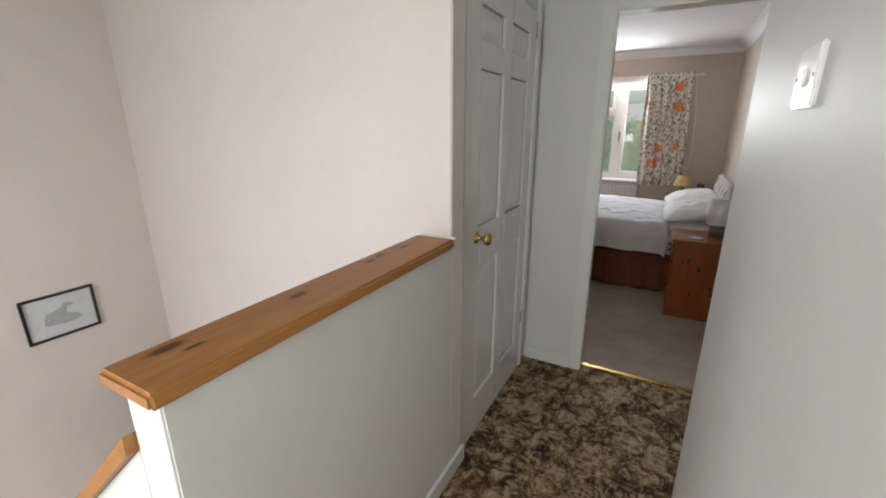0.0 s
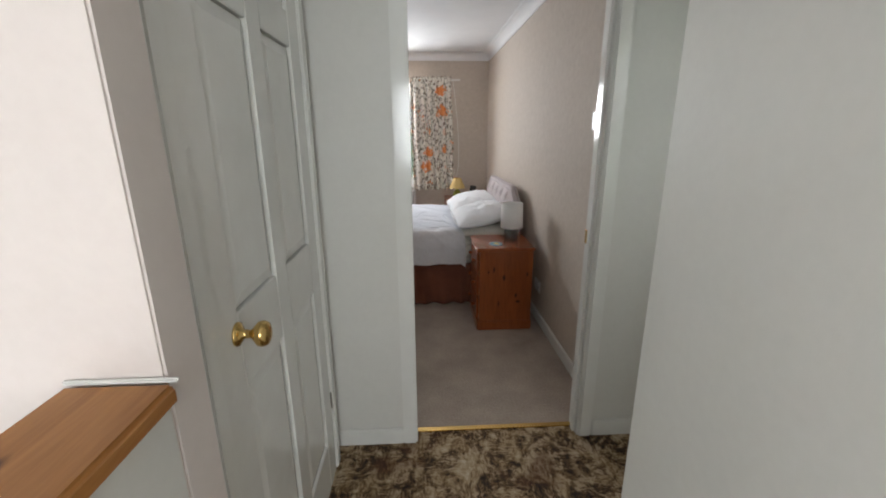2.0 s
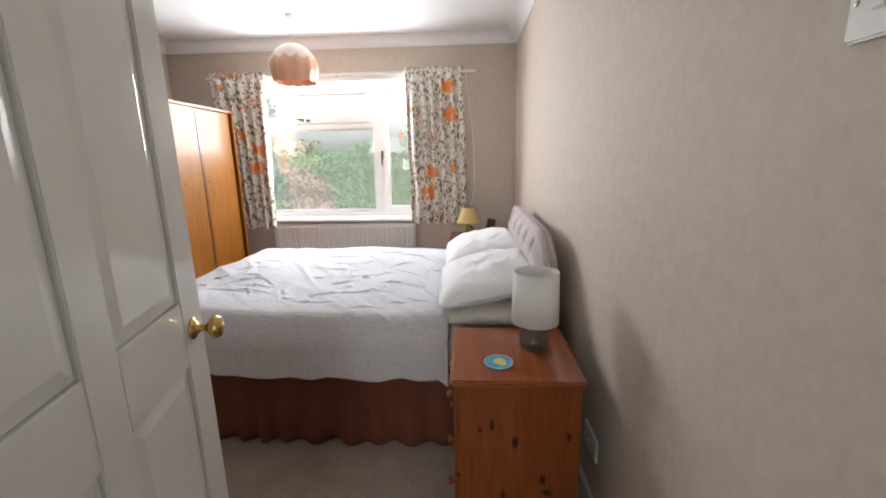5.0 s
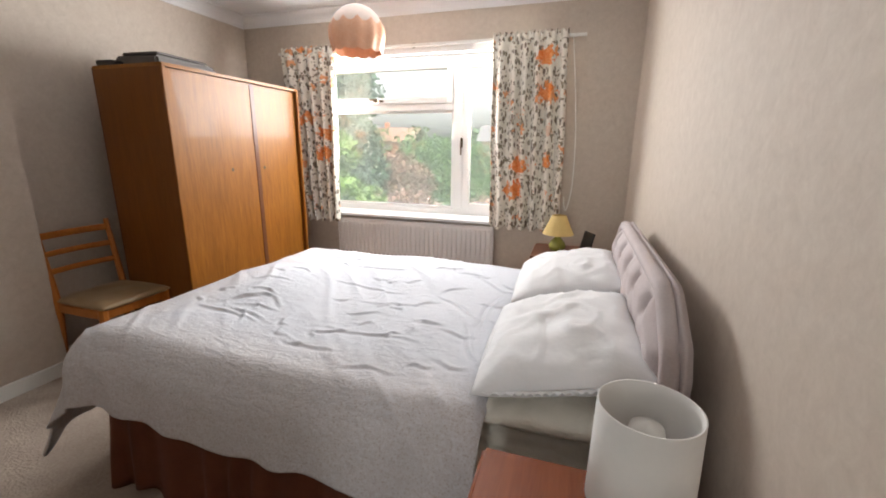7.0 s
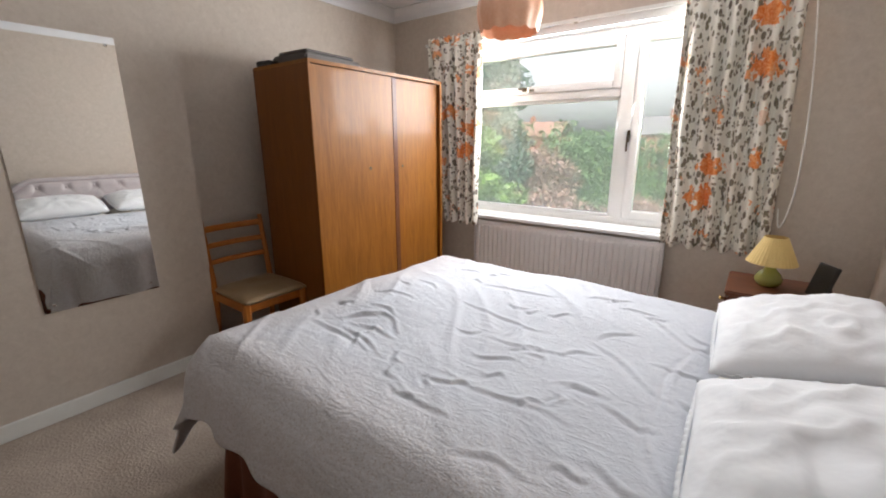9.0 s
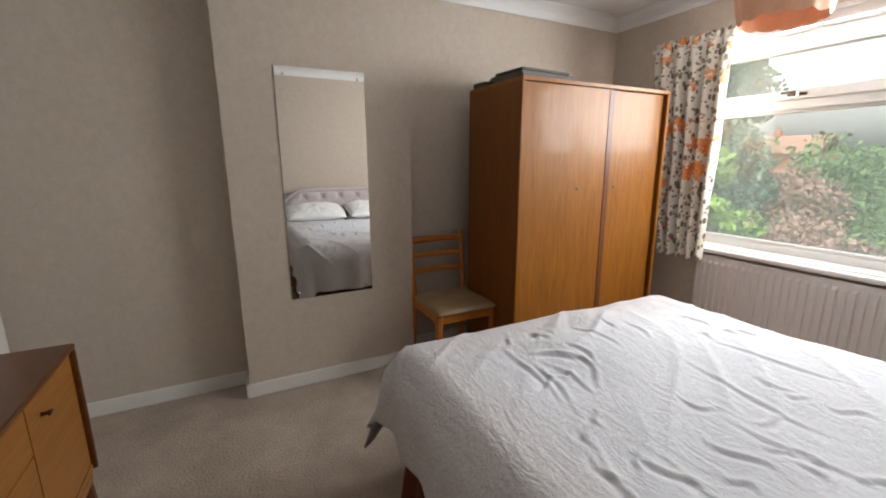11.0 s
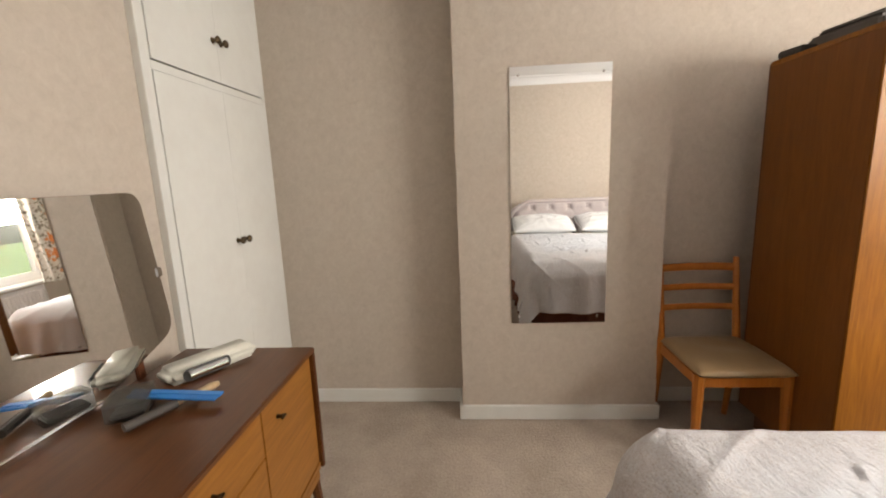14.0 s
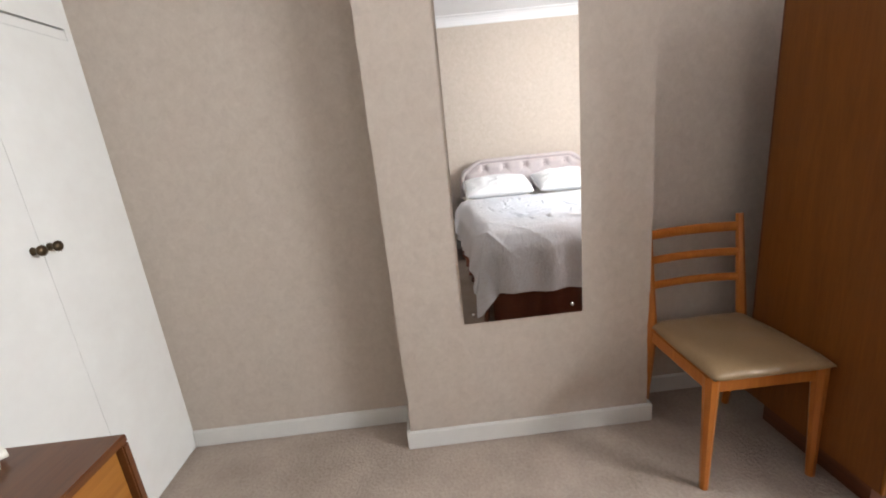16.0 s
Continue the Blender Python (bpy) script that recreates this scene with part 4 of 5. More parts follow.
def duvet_point(u, v):
    x = DU0 - FOOT + (DU1 - DU0 + FOOT) * u
    y = DV0 - DROP + (DV1 - DV0 + 2 * DROP) * v
    ox = max(0.0, DU0 - x)
    oy = max(0.0, DV0 - y) - max(0.0, y - DV1)
    over = max(ox, abs(oy)) + 0.06 * min(ox, abs(oy))
    corner = min(1.0, ox / FOOT) * (abs(oy) / DROP)
    corner = corner * corner * (3 - 2 * corner)
    r = 0.13
    bend = min(over / (r * 1.57), 1.0)
    a = bend * math.pi / 2
    drop = r * (1 - math.cos(a)) + max(0.0, over - r * 1.57)
    out = r * math.sin(a)
    k = 1.0 / max(math.hypot(ox, oy), 1e-6)
    flare = 0.0
    hang = max(0.0, over - 0.12)
    s = (x if abs(oy) > ox else y) * 1.0
    flare = hang * (0.17 + 0.30 * corner + 0.10 * math.sin(s * 26 + 3 * wobble(x * 2, y * 2)) * (0.5 + wobble(s * 3.1, 1.0)) + 0.10 * wobble(s * 6, 4.0))
    px = (x + ox) - (ox * k) * (out + flare) if over > 1e-6 else x
    py = (y + oy) - (oy * k) * (out + flare) if over > 1e-6 else y
    cx, cy = px, py
    top = 0.634 + 0.018 * wobble(x * 1.7, y * 1.7, 2.0) + 0.008 * wobble(x * 4.5, y * 3.5, 7.0)
    # ridged wrinkles that run slantwise over the top
    q = 0.8 * x + 0.6 * y
    wr = wobble(q * 6.0 + wobble(x * 1.2, y * 1.2) * 0.8, (0.6 * x - 0.8 * y) * 1.1, 11.0)
    top += 0.009 * max(0.0, 1 - abs(wr) * 5.5) * max(0.0, wobble(x * 1.4 + 4, y * 1.4, 5.0) + 0.35)
    top += crease(x, y) + 0.036 * math.exp(-((x + 0.90) / 0.26) ** 2) * min(1.0, max(0.0, (5.35 - y) / 0.5))
    edge = min(1.0, (DU1 - x) / 0.10)
    top -= 0.03 * (1 - max(0.0, edge)) ** 2
    z = top - drop
    if over > 0:
        z += 0.012 * wobble(s * 5, 2.0) * min(1, hang * 4)
        z -= 0.10 * corner
    return (cx, cy, max(z, 0.10))


dv = thing("duvet", pose(0, 0, 0), "rumpled white duvet with fine sprig-printed borders on the bed", "duvet")
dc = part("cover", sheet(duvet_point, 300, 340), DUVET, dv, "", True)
so = dc.modifiers.new("thickness", "SOLIDIFY")
so.thickness, so.offset = 0.012, -1.0


def pillow(name, cx, cy, z, lx, ly, h, mat, label, tilt=0, turn=0, frill=0.0, seed=0.0):
    def half(sgn):
        def fn(u, v):
            a, b = 2 * u - 1, 2 * v - 1
            e = (max(0.0, 1 - abs(a) ** 2.6) * max(0.0, 1 - abs(b) ** 2.6)) ** 0.5
            pinch = 1 - 0.06 * (abs(a) * (1 - abs(b) ** 2) + abs(b) * (1 - abs(a) ** 2)) * 0.6
            x, y = a * lx / 2 * pinch, b * ly / 2 * pinch
            w = wobble(a * 3, b * 3, seed) * 0.016 + 0.010 * max(0, 1 - abs(wobble(a * 2.5 + b, b * 2.2 - a, seed + 3)) * 5)
            return (x, y, sgn * h / 2 * e + w * (e if sgn > 0 else 0.4 * e) + frill * 0.0)
        return fn
    bm = sheet(half(1), 40, 40)
    sheet(half(-1), 40, 40, bm)
    bmesh.ops.remove_doubles(bm, verts=bm.verts, dist=0.0004)
    p = thing(name, pose(cx, cy, z, 0, tilt, turn), label, "pillow", "pillows on the bed")
    part("case", bm, mat, p, "", True)
    if frill:
        def edge(u, v):
            a = u * 2 * math.pi
            c, s = math.cos(a), math.sin(a)
            k = 1 / max(abs(c), abs(s)) ** 0.86
            x, y = c * k * lx / 2 * 0.985, s * k * ly / 2 * 0.985
            g = 1 + v * 0.045
            return (x * g, y * g, 0.005 * v * math.sin(a * 80 + 3 * wobble(c * 3, s * 3)))
        f = part("frill", sheet(edge, 240, 3), mat, p, "", True)
        f.modifiers.new("thickness", "SOLIDIFY").thickness = 0.002
    return p


for sy, sd_ in ((4.40, 1.0), (5.12, 6.0)):
    pillow("pillow", 0.555, sy, 0.590, 0.46, 0.68, 0.12, CREAM, "flat cream pillow lying under a white one", 0, 0, 0, sd_)
    pillow("pillow", 0.535, sy + 0.01, 0.710, 0.48, 0.66, 0.17, COTTON, "plump white pillow with a frilled edge", -13, 2, 0.03, sd_ + 2)

# ---- pine bedside cabinet with lamp and coaster ----
def knob_small(parent, at, out, mat, r=0.014):
    turn = Vector(out).to_track_quat("Z", "Y").to_matrix()
    return part("knob", lathe([(0.0, 0), (r * 0.6, 0), (r * 0.5, 0.008), (r, 0.016), (r * 0.9, 0.024), (0.0, 0.028)], at, 16, m=turn), mat, parent, "", True)


bs = thing("bedside_cabinet", pose(0.60, 3.72, 0), "orange knotty pine bedside cabinet with three drawers", "bedside cabinet")
part("body", box((-0.185, 0.20, -0.195, 0.195, 0.05, 0.605), bevel=0.004), PINE, bs)
part("plinth", box((-0.200, 0.205, -0.208, 0.203, 0.0, 0.075), bevel=0.008, seg=3), PINE, bs)
part("top", box((-0.215, 0.212, -0.215, 0.21, 0.605, 0.630), bevel=0.009, seg=3), PINE_TOP, bs)
for z0, z1 in ((0.09, 0.255), (0.265, 0.43), (0.44, 0.595)):
    dw = part("drawer", box((-0.203, -0.186, -0.175, 0.175, z0, z1), bevel=0.005), PINE, bs)
    for ky in (-0.1, 0.1):
        knob_small(dw, (-0.203, ky, (z0 + z1) / 2), (-1, 0, 0), PINE_TOP)

lp = thing("table_lamp", pose(0.683, 3.755, 0.630), "white drum lampshade on a clear glass base, unlit", "table lamp")
part("glass_base", lathe([(0.0, 0.0), (0.05, 0.0), (0.054, 0.004), (0.054, 0.098), (0.05, 0.104), (0.046, 0.098), (0.046, 0.012), (0.0, 0.010)], (0, 0, 0), 32), CLEAR, lp, "clear glass cylinder base", True)
part("stem", lathe([(0.0, 0.012), (0.024, 0.012), (0.024, 0.022), (0.006, 0.03), (0.006, 0.13), (0.016, 0.132), (0.016, 0.175), (0.0, 0.176)], (0, 0, 0), 16), CHROME, lp, "chrome stem", True)
part("shade", lathe([(0.082, 0.098), (0.083, 0.098), (0.079, 0.282), (0.076, 0.282), (0.079, 0.100), (0.082, 0.098)], (0, 0, 0), 48), SHADE, lp, "white drum shade", True)
part("bulb", lathe([(0.0, 0.176), (0.014, 0.178), (0.018, 0.20), (0.03, 0.225), (0.026, 0.245), (0.0, 0.258)], (0, 0, 0), 16), WHITEPL, lp, "", True)
for k in range(3):
    a = k * 2.094
    part("shade_strut", taper((0, 0, 0.174), (0.078 * math.cos(a), 0.078 * math.sin(a), 0.174), 0.0015, 0.0015, seg=6), CHROME, lp)

co = thing("coaster", pose(0.545, 3.628, 0.630), "round blue coaster printed with yellow lemons", "coaster")
part("disc", lathe([(0.0, 0.0), (0.047, 0.0), (0.048, 0.002), (0.047, 0.005), (0.0, 0.005)], (0, 0, 0), 36), TEAL, co)
part("rim", lathe([(0.0455, 0.0051), (0.0478, 0.0051), (0.0478, 0.0062), (0.0455, 0.0062), (0.0455, 0.0051)], (0, 0, 0), 36), WHITEPL, co)
for dx, dy, r in ((0.004, 0.002, 0.021), (0.012, -0.016, 0.012)):
    part("lemon", lathe([(0.0, 0.0), (r, 0.0), (r, 0.0008), (0.0, 0.001)], (dx, dy, 0.0051), 14), LEMON, co)

# ---- far bedside table with yellow lamp and small photograph frame ----
nt = thing("bedside_table", pose(0.50, 5.86, 0), "small dark mahogany bedside table", "bedside table")
part("top", box((-0.20, 0.20, -0.19, 0.19, 0.625, 0.648), bevel=0.006), DARKWOOD, nt)
part("body", box((-0.185, 0.185, -0.175, 0.175, 0.47, 0.625), bevel=0.003), DARKWOOD, nt)
for lx, ly in ((-0.165, -0.155), (0.165, -0.155), (-0.165, 0.155), (0.165, 0.155)):
    part("leg", taper((lx * 1.02, ly * 1.02, 0), (lx, ly, 0.47), 0.012, 0.02, sq=True), DARKWOOD, nt)
dr2 = part("drawer", box((-0.196, -0.186, -0.155, 0.155, 0.49, 0.61), bevel=0.004), DARKWOOD, nt)
knob_small(dr2, (-0.196, 0, 0.55), (-1, 0, 0), BRASS, 0.010)
l2 = thing("table_lamp", pose(0.455, 5.87, 0.648), "yellow pleated cone lampshade on an olive pottery base", "table lamp")
part("base", lathe([(0.0, 0.0), (0.035, 0.0), (0.05, 0.015), (0.055, 0.035), (0.045, 0.06), (0.024, 0.082), (0.016, 0.10), (0.018, 0.108), (0.0, 0.11)], (0, 0, 0), 28), OLIVE, l2, "olive green glazed base", True)
bm = bmesh.new()
seg = 72
lo = [bm.verts.new(((0.098 + 0.002 * (i % 2)) * math.cos(2 * math.pi * i / seg), (0.098 + 0.002 * (i % 2)) * math.sin(2 * math.pi * i / seg), 0.112)) for i in range(seg)]
hi = [bm.verts.new(((0.044 + 0.001 * (i % 2)) * math.cos(2 * math.pi * i / seg), (0.044 + 0.001 * (i % 2)) * math.sin(2 * math.pi * i / seg), 0.235)) for i in range(seg)]
for i in range(seg):
    bm.faces.new((lo[i], lo[(i + 1) % seg], hi[(i + 1) % seg], hi[i]))
sh = part("shade", bm, YELLOW, l2, "pleated yellow cloth shade")
sh.modifiers.new("thickness", "SOLIDIFY").thickness = 0.0015
pf = thing("photo_frame", pose(0.62, 5.80, 0.648, -14, 0, -62), "small dark photograph frame seen from the side", "photo frame")
part("frame", box((-0.055, 0.055, -0.008, 0.008, 0.0, 0.15), bevel=0.003), BLACK, pf)
part("stand", prism([(0.008, 0.02), (0.075, -0.015), (0.008, 0.12)], "x", -0.01, 0.01), BLACK, pf)

# ---- sliding-door wardrobe ----
wd = thing("wardrobe", pose(-1.63, 4.915, 0), "golden oak veneer wardrobe with two sliding doors", "wardrobe")
WD, WL, WH = 0.52, 1.165, 1.735
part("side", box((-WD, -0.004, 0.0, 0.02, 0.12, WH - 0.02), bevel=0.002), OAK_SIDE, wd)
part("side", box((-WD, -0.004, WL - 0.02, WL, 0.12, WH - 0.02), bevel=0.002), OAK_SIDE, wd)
part("edge_trim", box((-0.004, 0.004, 0.0, 0.022, 0.12, WH - 0.02), bevel=0.002), OAK, wd)
part("edge_trim", box((-0.004, 0.004, WL - 0.022, WL, 0.12, WH - 0.02), bevel=0.002), OAK, wd)
part("top", box((-WD, 0.006, 0.0, WL, WH - 0.02, WH), bevel=0.003), OAK, wd)
part("back", box((-WD - 0.006, -WD, 0.0, WL, 0.12, WH - 0.01)), DARKWOOD, wd)
part("base_rail", box((-0.03, -0.002, 0.023, WL - 0.023, 0.12, 0.155), bevel=0.002), OAK, wd)
part("floor_panel", box((-WD, -0.03, 0.02, WL - 0.02, 0.12, 0.155)), DARKWOOD, wd)
part("plinth", box((-WD + 0.03, -0.07, 0.06, WL - 0.06, 0.0, 0.12)), DARKWOOD, wd, "dark recessed plinth")
part("inner_shadow_panel", box((-0.05, -0.045, 0.02, WL - 0.02, 0.156, WH - 0.02)), DARKWOOD, wd)
for y0, y1, x0, x1, py in ((0.024, 0.672, -0.020, -0.006, 0.425), (0.700, WL - 0.024, -0.038, -0.024, 0.745)):
    dw = part("door", box((x0, x1, y0, y1, 0.158, WH - 0.024), bevel=0.002), OAK, wd)
    part("finger_pull", lathe([(0.0, 0.0), (0.011, 0.0), (0.011, 0.002), (0.008, 0.0025), (0.006, 0.001), (0.0, 0.001)], (x1, py, 1.145), 18, m=Vector((1, 0, 0)).to_track_quat("Z", "Y").to_matrix()), BRONZE, dw, "small round bronze finger pull", True)
part("door_edge_strip", box((-0.021, -0.003, 0.640, 0.674, 0.158, WH - 0.024), bevel=0.002), DARKWOOD, wd, "dark door edge strip")
part("finger_groove", box((-0.030, -0.022, 0.675, 0.700, 0.158, WH - 0.024)), DARKWOOD, wd, "dark groove between the doors")
sc = thing("flat_case", pose(-1.93, 5.20, WH, 0, 0, 4), "dark grey flat case lying on the wardrobe", "case")
part("body", box((-0.15, 0.15, -0.20, 0.24, 0.0, 0.062), bevel=0.012, seg=3), DARKGREY, sc)
part("lid", box((-0.13, 0.13, -0.175, 0.205, 0.062, 0.085), bevel=0.010, seg=3), DARKGREY, sc)
whole("small_black_box", box((-0.06, 0.06, -0.045, 0.06, 0.0, 0.03), bevel=0.006), BLACK, "small black box on the wardrobe", "box", m=pose(-2.06, 4.965, WH, 0, 0, 8))

# ---- chair beside the chimney breast ----
chh = thing("dining_chair", pose(-2.02, 4.722, 0), "orange beech chair with ladder back and tan vinyl seat", "chair")
HW = 0.188
for s in (-1, 1):
    part("front_leg", taper((0.185, s * HW, 0), (0.172, s * (HW - 0.008), 0.43), 0.014, 0.025, seg=8), BEECH, chh)
    bm = taper((-0.225, s * (HW - 0.005), 0.0), (-0.175, s * (HW - 0.005), 0.42), 0.014, 0.020)
    taper((-0.175, s * (HW - 0.005), 0.40), (-0.235, s * (HW - 0.005), 0.85), 0.020, 0.014, bm)
    part("back_leg", bm, BEECH, chh)
    part("side_rail", box((-0.17, 0.165, s * (HW - 0.008) - 0.01, s * (HW - 0.008) + 0.01, 0.37, 0.425), bevel=0.004), BEECH, chh)
part("front_rail", box((0.160, 0.182, -HW + 0.02, HW - 0.02, 0.37, 0.425), bevel=0.004), BEECH, chh)
part("back_rail", box((-0.185, -0.165, -HW + 0.02, HW - 0.02, 0.37, 0.425), bevel=0.004), BEECH, chh)
for z, h in ((0.80, 0.042), (0.70, 0.036), (0.60, 0.036)):
    bx = -0.175 - (z - 0.40) * 0.133

    def slat(u, v, bx=bx, z=z, h=h):
        a = 2 * math.pi * v
        y = -HW + 0.012 + (2 * HW - 0.024) * u
        bow = -0.022 * (1 - (2 * u - 1) ** 2)
        return (bx + bow + 0.008 * math.cos(a), y, z + h / 2 * math.sin(a) * 0.95)
    part("back_slat", sheet(slat, 16, 12), BEECH, chh, "", True)


def seat(sgn):
    def fn(u, v):
        a, b = 2 * u - 1, 2 * v - 1
        e = (max(0, 1 - abs(a) ** 5) * max(0, 1 - abs(b) ** 5)) ** 0.45
        w = (HW + 0.012) * (1.0 if a > 0 else 1.0 - 0.04 * -a)
        return (0.008 + a * 0.205, b * w, 0.438 + (0.030 * e + 0.006 * e * wobble(a * 2, b * 2) if sgn > 0 else -0.013 * min(1, e * 2)))
    return fn


bm = sheet(seat(1), 30, 30)
sheet(seat(-1), 30, 30, bm)
bmesh.ops.remove_doubles(bm, verts=bm.verts, dist=0.0005)
part("seat", bm, VINYL, chh, "padded tan vinyl seat", True)

# ---- wall mirror on the chimney breast ----
wm = thing("wall_mirror", pose(-2.20, 4.02, 0.54), "tall frameless mirror screwed to the chimney breast", "mirror")
part("glass", box((0.001, 0.006, -0.234, 0.234, 0.0, 1.247)), MIRROR, wm)
for sy in (-0.195, 0.195):
    for z in (0.035, 1.21):
        part("screw", lathe([(0.0, 0.0), (0.007, 0.0), (0.006, 0.003), (0.0, 0.004)], (0.0062, sy, z), 14, m=Vector((1, 0, 0)).to_track_quat("Z", "Y").to_matrix()), CHROME, wm, "chrome mirror screw", True)

# ---- dressing table with its mirror ----
dt = thing("dressing_table", pose(-1.465, 2.57, 0), "teak dressing table with dark top, drawers and tapered legs", "dressing table")
DL, DD, DZ = 1.16, 0.464, 0.739
part("top", box((0.0, DL, 0.0, DD, DZ - 0.018, DZ), bevel=0.003), TEAK_TOP, dt, "dark brown teak top")
part("side", box((0.0, 0.018, 0.0, DD, 0.285, DZ - 0.018), bevel=0.003), TEAK_TOP, dt)
part("side", box((DL - 0.018, DL, 0.0, DD, 0.285, DZ - 0.018), bevel=0.003), TEAK_TOP, dt)
part("bottom", box((0.018, DL - 0.018, 0.0, DD - 0.012, 0.285, 0.305)), TEAK, dt)
part("back", box((0.018, DL - 0.018, 0.0, 0.008, 0.305, DZ - 0.018)), DARKWOOD, dt)
part("inside", box((0.02, DL - 0.02, DD - 0.06, DD - 0.034, 0.306, DZ - 0.019)), DARKWOOD, dt)
part("under_rail", box((0.03, DL - 0.03, DD - 0.035, DD - 0.013, 0.25, 0.284), bevel=0.003), TEAK, dt)


def bar_pull(parent, x, z):
    part("pull", lathe([(0.0, 0), (0.006, 0.0), (0.005, 0.012), (0.009, 0.018), (0.0, 0.021)], (x, DD - 0.014, z), 12, m=Vector((0, 1, 0)).to_track_quat("Z", "Y").to_matrix()), BRONZE, parent, "dark bronze pull", True)
    part("pull_bar", box((x - 0.013, x + 0.013, DD + 0.002, DD + 0.009, z - 0.004, z + 0.004), bevel=0.002), BRONZE, parent, "dark bronze pull")


for x0, x1, z0, z1, kx, kz in ((0.020, 0.357, 0.308, 0.718, 0.275, 0.648), (0.360, 0.800, 0.580, 0.718, 0.58, 0.65), (0.360, 0.800, 0.442, 0.577, 0.58, 0.508), (0.360, 0.800, 0.308, 0.439, 0.58, 0.372), (0.803, DL - 0.020, 0.308, 0.718, 0.885, 0.648)):
    dw = part("drawer" if x0 == 0.360 else "door", box((x0, x1, DD - 0.030, DD - 0.014, z0, z1), bevel=0.002), TEAK, dt)
    bar_pull(dw, kx, kz)
for lx, ly in ((0.04, 0.05), (DL - 0.04, 0.05), (0.035, DD - 0.04), (DL - 0.035, DD - 0.04)):
    sx = -0.03 if lx < 0.5 else 0.03
    part("leg", taper((lx + sx, ly + (0.02 if ly > 0.2 else -0.005), 0), (lx, ly, 0.285), 0.010, 0.021), TEAK_TOP, dt)

dm = thing("dressing_mirror", pose(-0.94, 2.595, 0.739, 3, 0, 0.3), "frameless dressing-table mirror with rounded corners", "mirror")


def rounded(outline, rs, n=8):
    out = []
    k = len(outline)
    for i in range(k):
        p, a, b = Vector(outline[i]), Vector(outline[i - 1]), Vector(outline[(i + 1) % k])
        r = rs[i]
        s, e = p + (a - p).normalized() * r, p + (b - p).normalized() * r
        for j in range(n + 1):
            t = j / n
            q = s * (1 - t) ** 2 + p * 2 * t * (1 - t) + e * t * t
            out.append((q.x, q.y))
    return out


MS = rounded([(-0.15, 0.012), (0.15, 0.012), (0.445, 0.105), (0.415, 0.555), (-0.415, 0.555), (-0.445, 0.105)], [0.08, 0.08, 0.055, 0.05, 0.05, 0.055])
part("backing", prism(MS, "y", 0.000, 0.008), DARKWOOD, dm)
part("glass", prism([(u * 0.997, 0.001 + v * 0.997) for u, v in MS], "y", 0.008, 0.013), MIRROR, dm)
part("bottom_clip", box((-0.15, 0.15, -0.002, 0.018, 0.001, 0.022), bevel=0.004), CHROME, dm, "chrome bottom channel")
for sx in (-0.43, 0.43):
    part("side_clip", box((sx - 0.012, sx + 0.012, -0.004, 0.017, 0.285, 0.315), bevel=0.003), CHROME, dm)
for sx in (-0.30, 0.30):
    part("post", box((sx - 0.015, sx + 0.015, -0.012, 0.0, 0.001, 0.30), bevel=0.003), DARKWOOD, dm)

# things on the dressing table
hr = thing("ivory_appliance", pose(-1.315, 2.755, 0.739, 0, 0, 149), "ivory plastic heated-roller case with a dark window", "appliance")
part("body", box((-0.135, 0.135, -0.05, 0.05, 0.0, 0.046), bevel=0.016, seg=4), IVORY, hr, "", True)
WIN = rounded([(-0.100, 0.005), (0.040, 0.005), (0.040, 0.042), (-0.100, 0.042)], [0.018] * 4)
part("window", prism(WIN, "y", -0.052, -0.0495), BLACK, hr, "dark oval window")
part("roller", taper((-0.085, -0.0525, 0.024), (0.026, -0.0525, 0.024), 0.0125, 0.0125, seg=14), CHROME, hr, "silver roller bar")
part("lid_line", box((-0.12, 0.12, 0.046, 0.0512, 0.026, 0.028)), BLACK, hr)
cb = thing("comb", pose(-1.10, 2.80, 0.765, 0, 3, 92), "blue plastic comb lying across a brush", "comb")
part("spine", box((-0.12, 0.12, -0.004, 0.018, 0.0, 0.007), bevel=0.002), BLUE, cb)
part("teeth", box(*[(-0.115 + i * 0.006, -0.112 + i * 0.006, -0.024, -0.003, 0.001, 0.006) for i in range(39)]), BLUE, cb)
br = thing("hairbrush", pose(-1.08, 2.815, 0.739, 0, 0, -25), "round hairbrush with wooden handle", "hairbrush")
part("barrel", taper((-0.0, 0, 0.016), (0.12, 0, 0.016), 0.011, 0.011, seg=14), DARKGREY, br)
bm = bmesh.new()
for i in range(12):
    for k in range(9):
        a = k * 2 * math.pi / 9
        x = 0.006 + i * 0.0098
        taper((x, 0.010 * math.cos(a), 0.016 + 0.010 * math.sin(a)), (x, 0.0158 * math.cos(a), 0.016 + 0.0155 * math.sin(a)), 0.0008, 0.0006, bm, 4)
part("bristles", bm, BLACK, br)
part("handle", lathe([(0.0, 0.0), (0.008, 0.0), (0.007, 0.03), (0.009, 0.07), (0.011, 0.10), (0.007, 0.115), (0.0, 0.118)], (0, 0, 0.016), 14, m=Vector((-1, 0, 0)).to_track_quat("Z", "Y").to_matrix()), LAMINATE, br, "turned wooden handle", True)
tb = thing("trinket_box", pose(-1.07, 2.70, 0.739, 0, 0, 28), "small clear plastic trinket box", "box")
part("body", box((-0.055, 0.055, -0.045, 0.045, 0.0, 0.042), bevel=0.004), CLEAR, tb)
part("contents", box((-0.045, 0.045, -0.036, 0.036, 0.004, 0.018), bevel=0.004), DARKGREY, tb)
part("lid", box((-0.057, 0.057, -0.047, 0.047, 0.043, 0.050), bevel=0.003), CLEAR, tb)
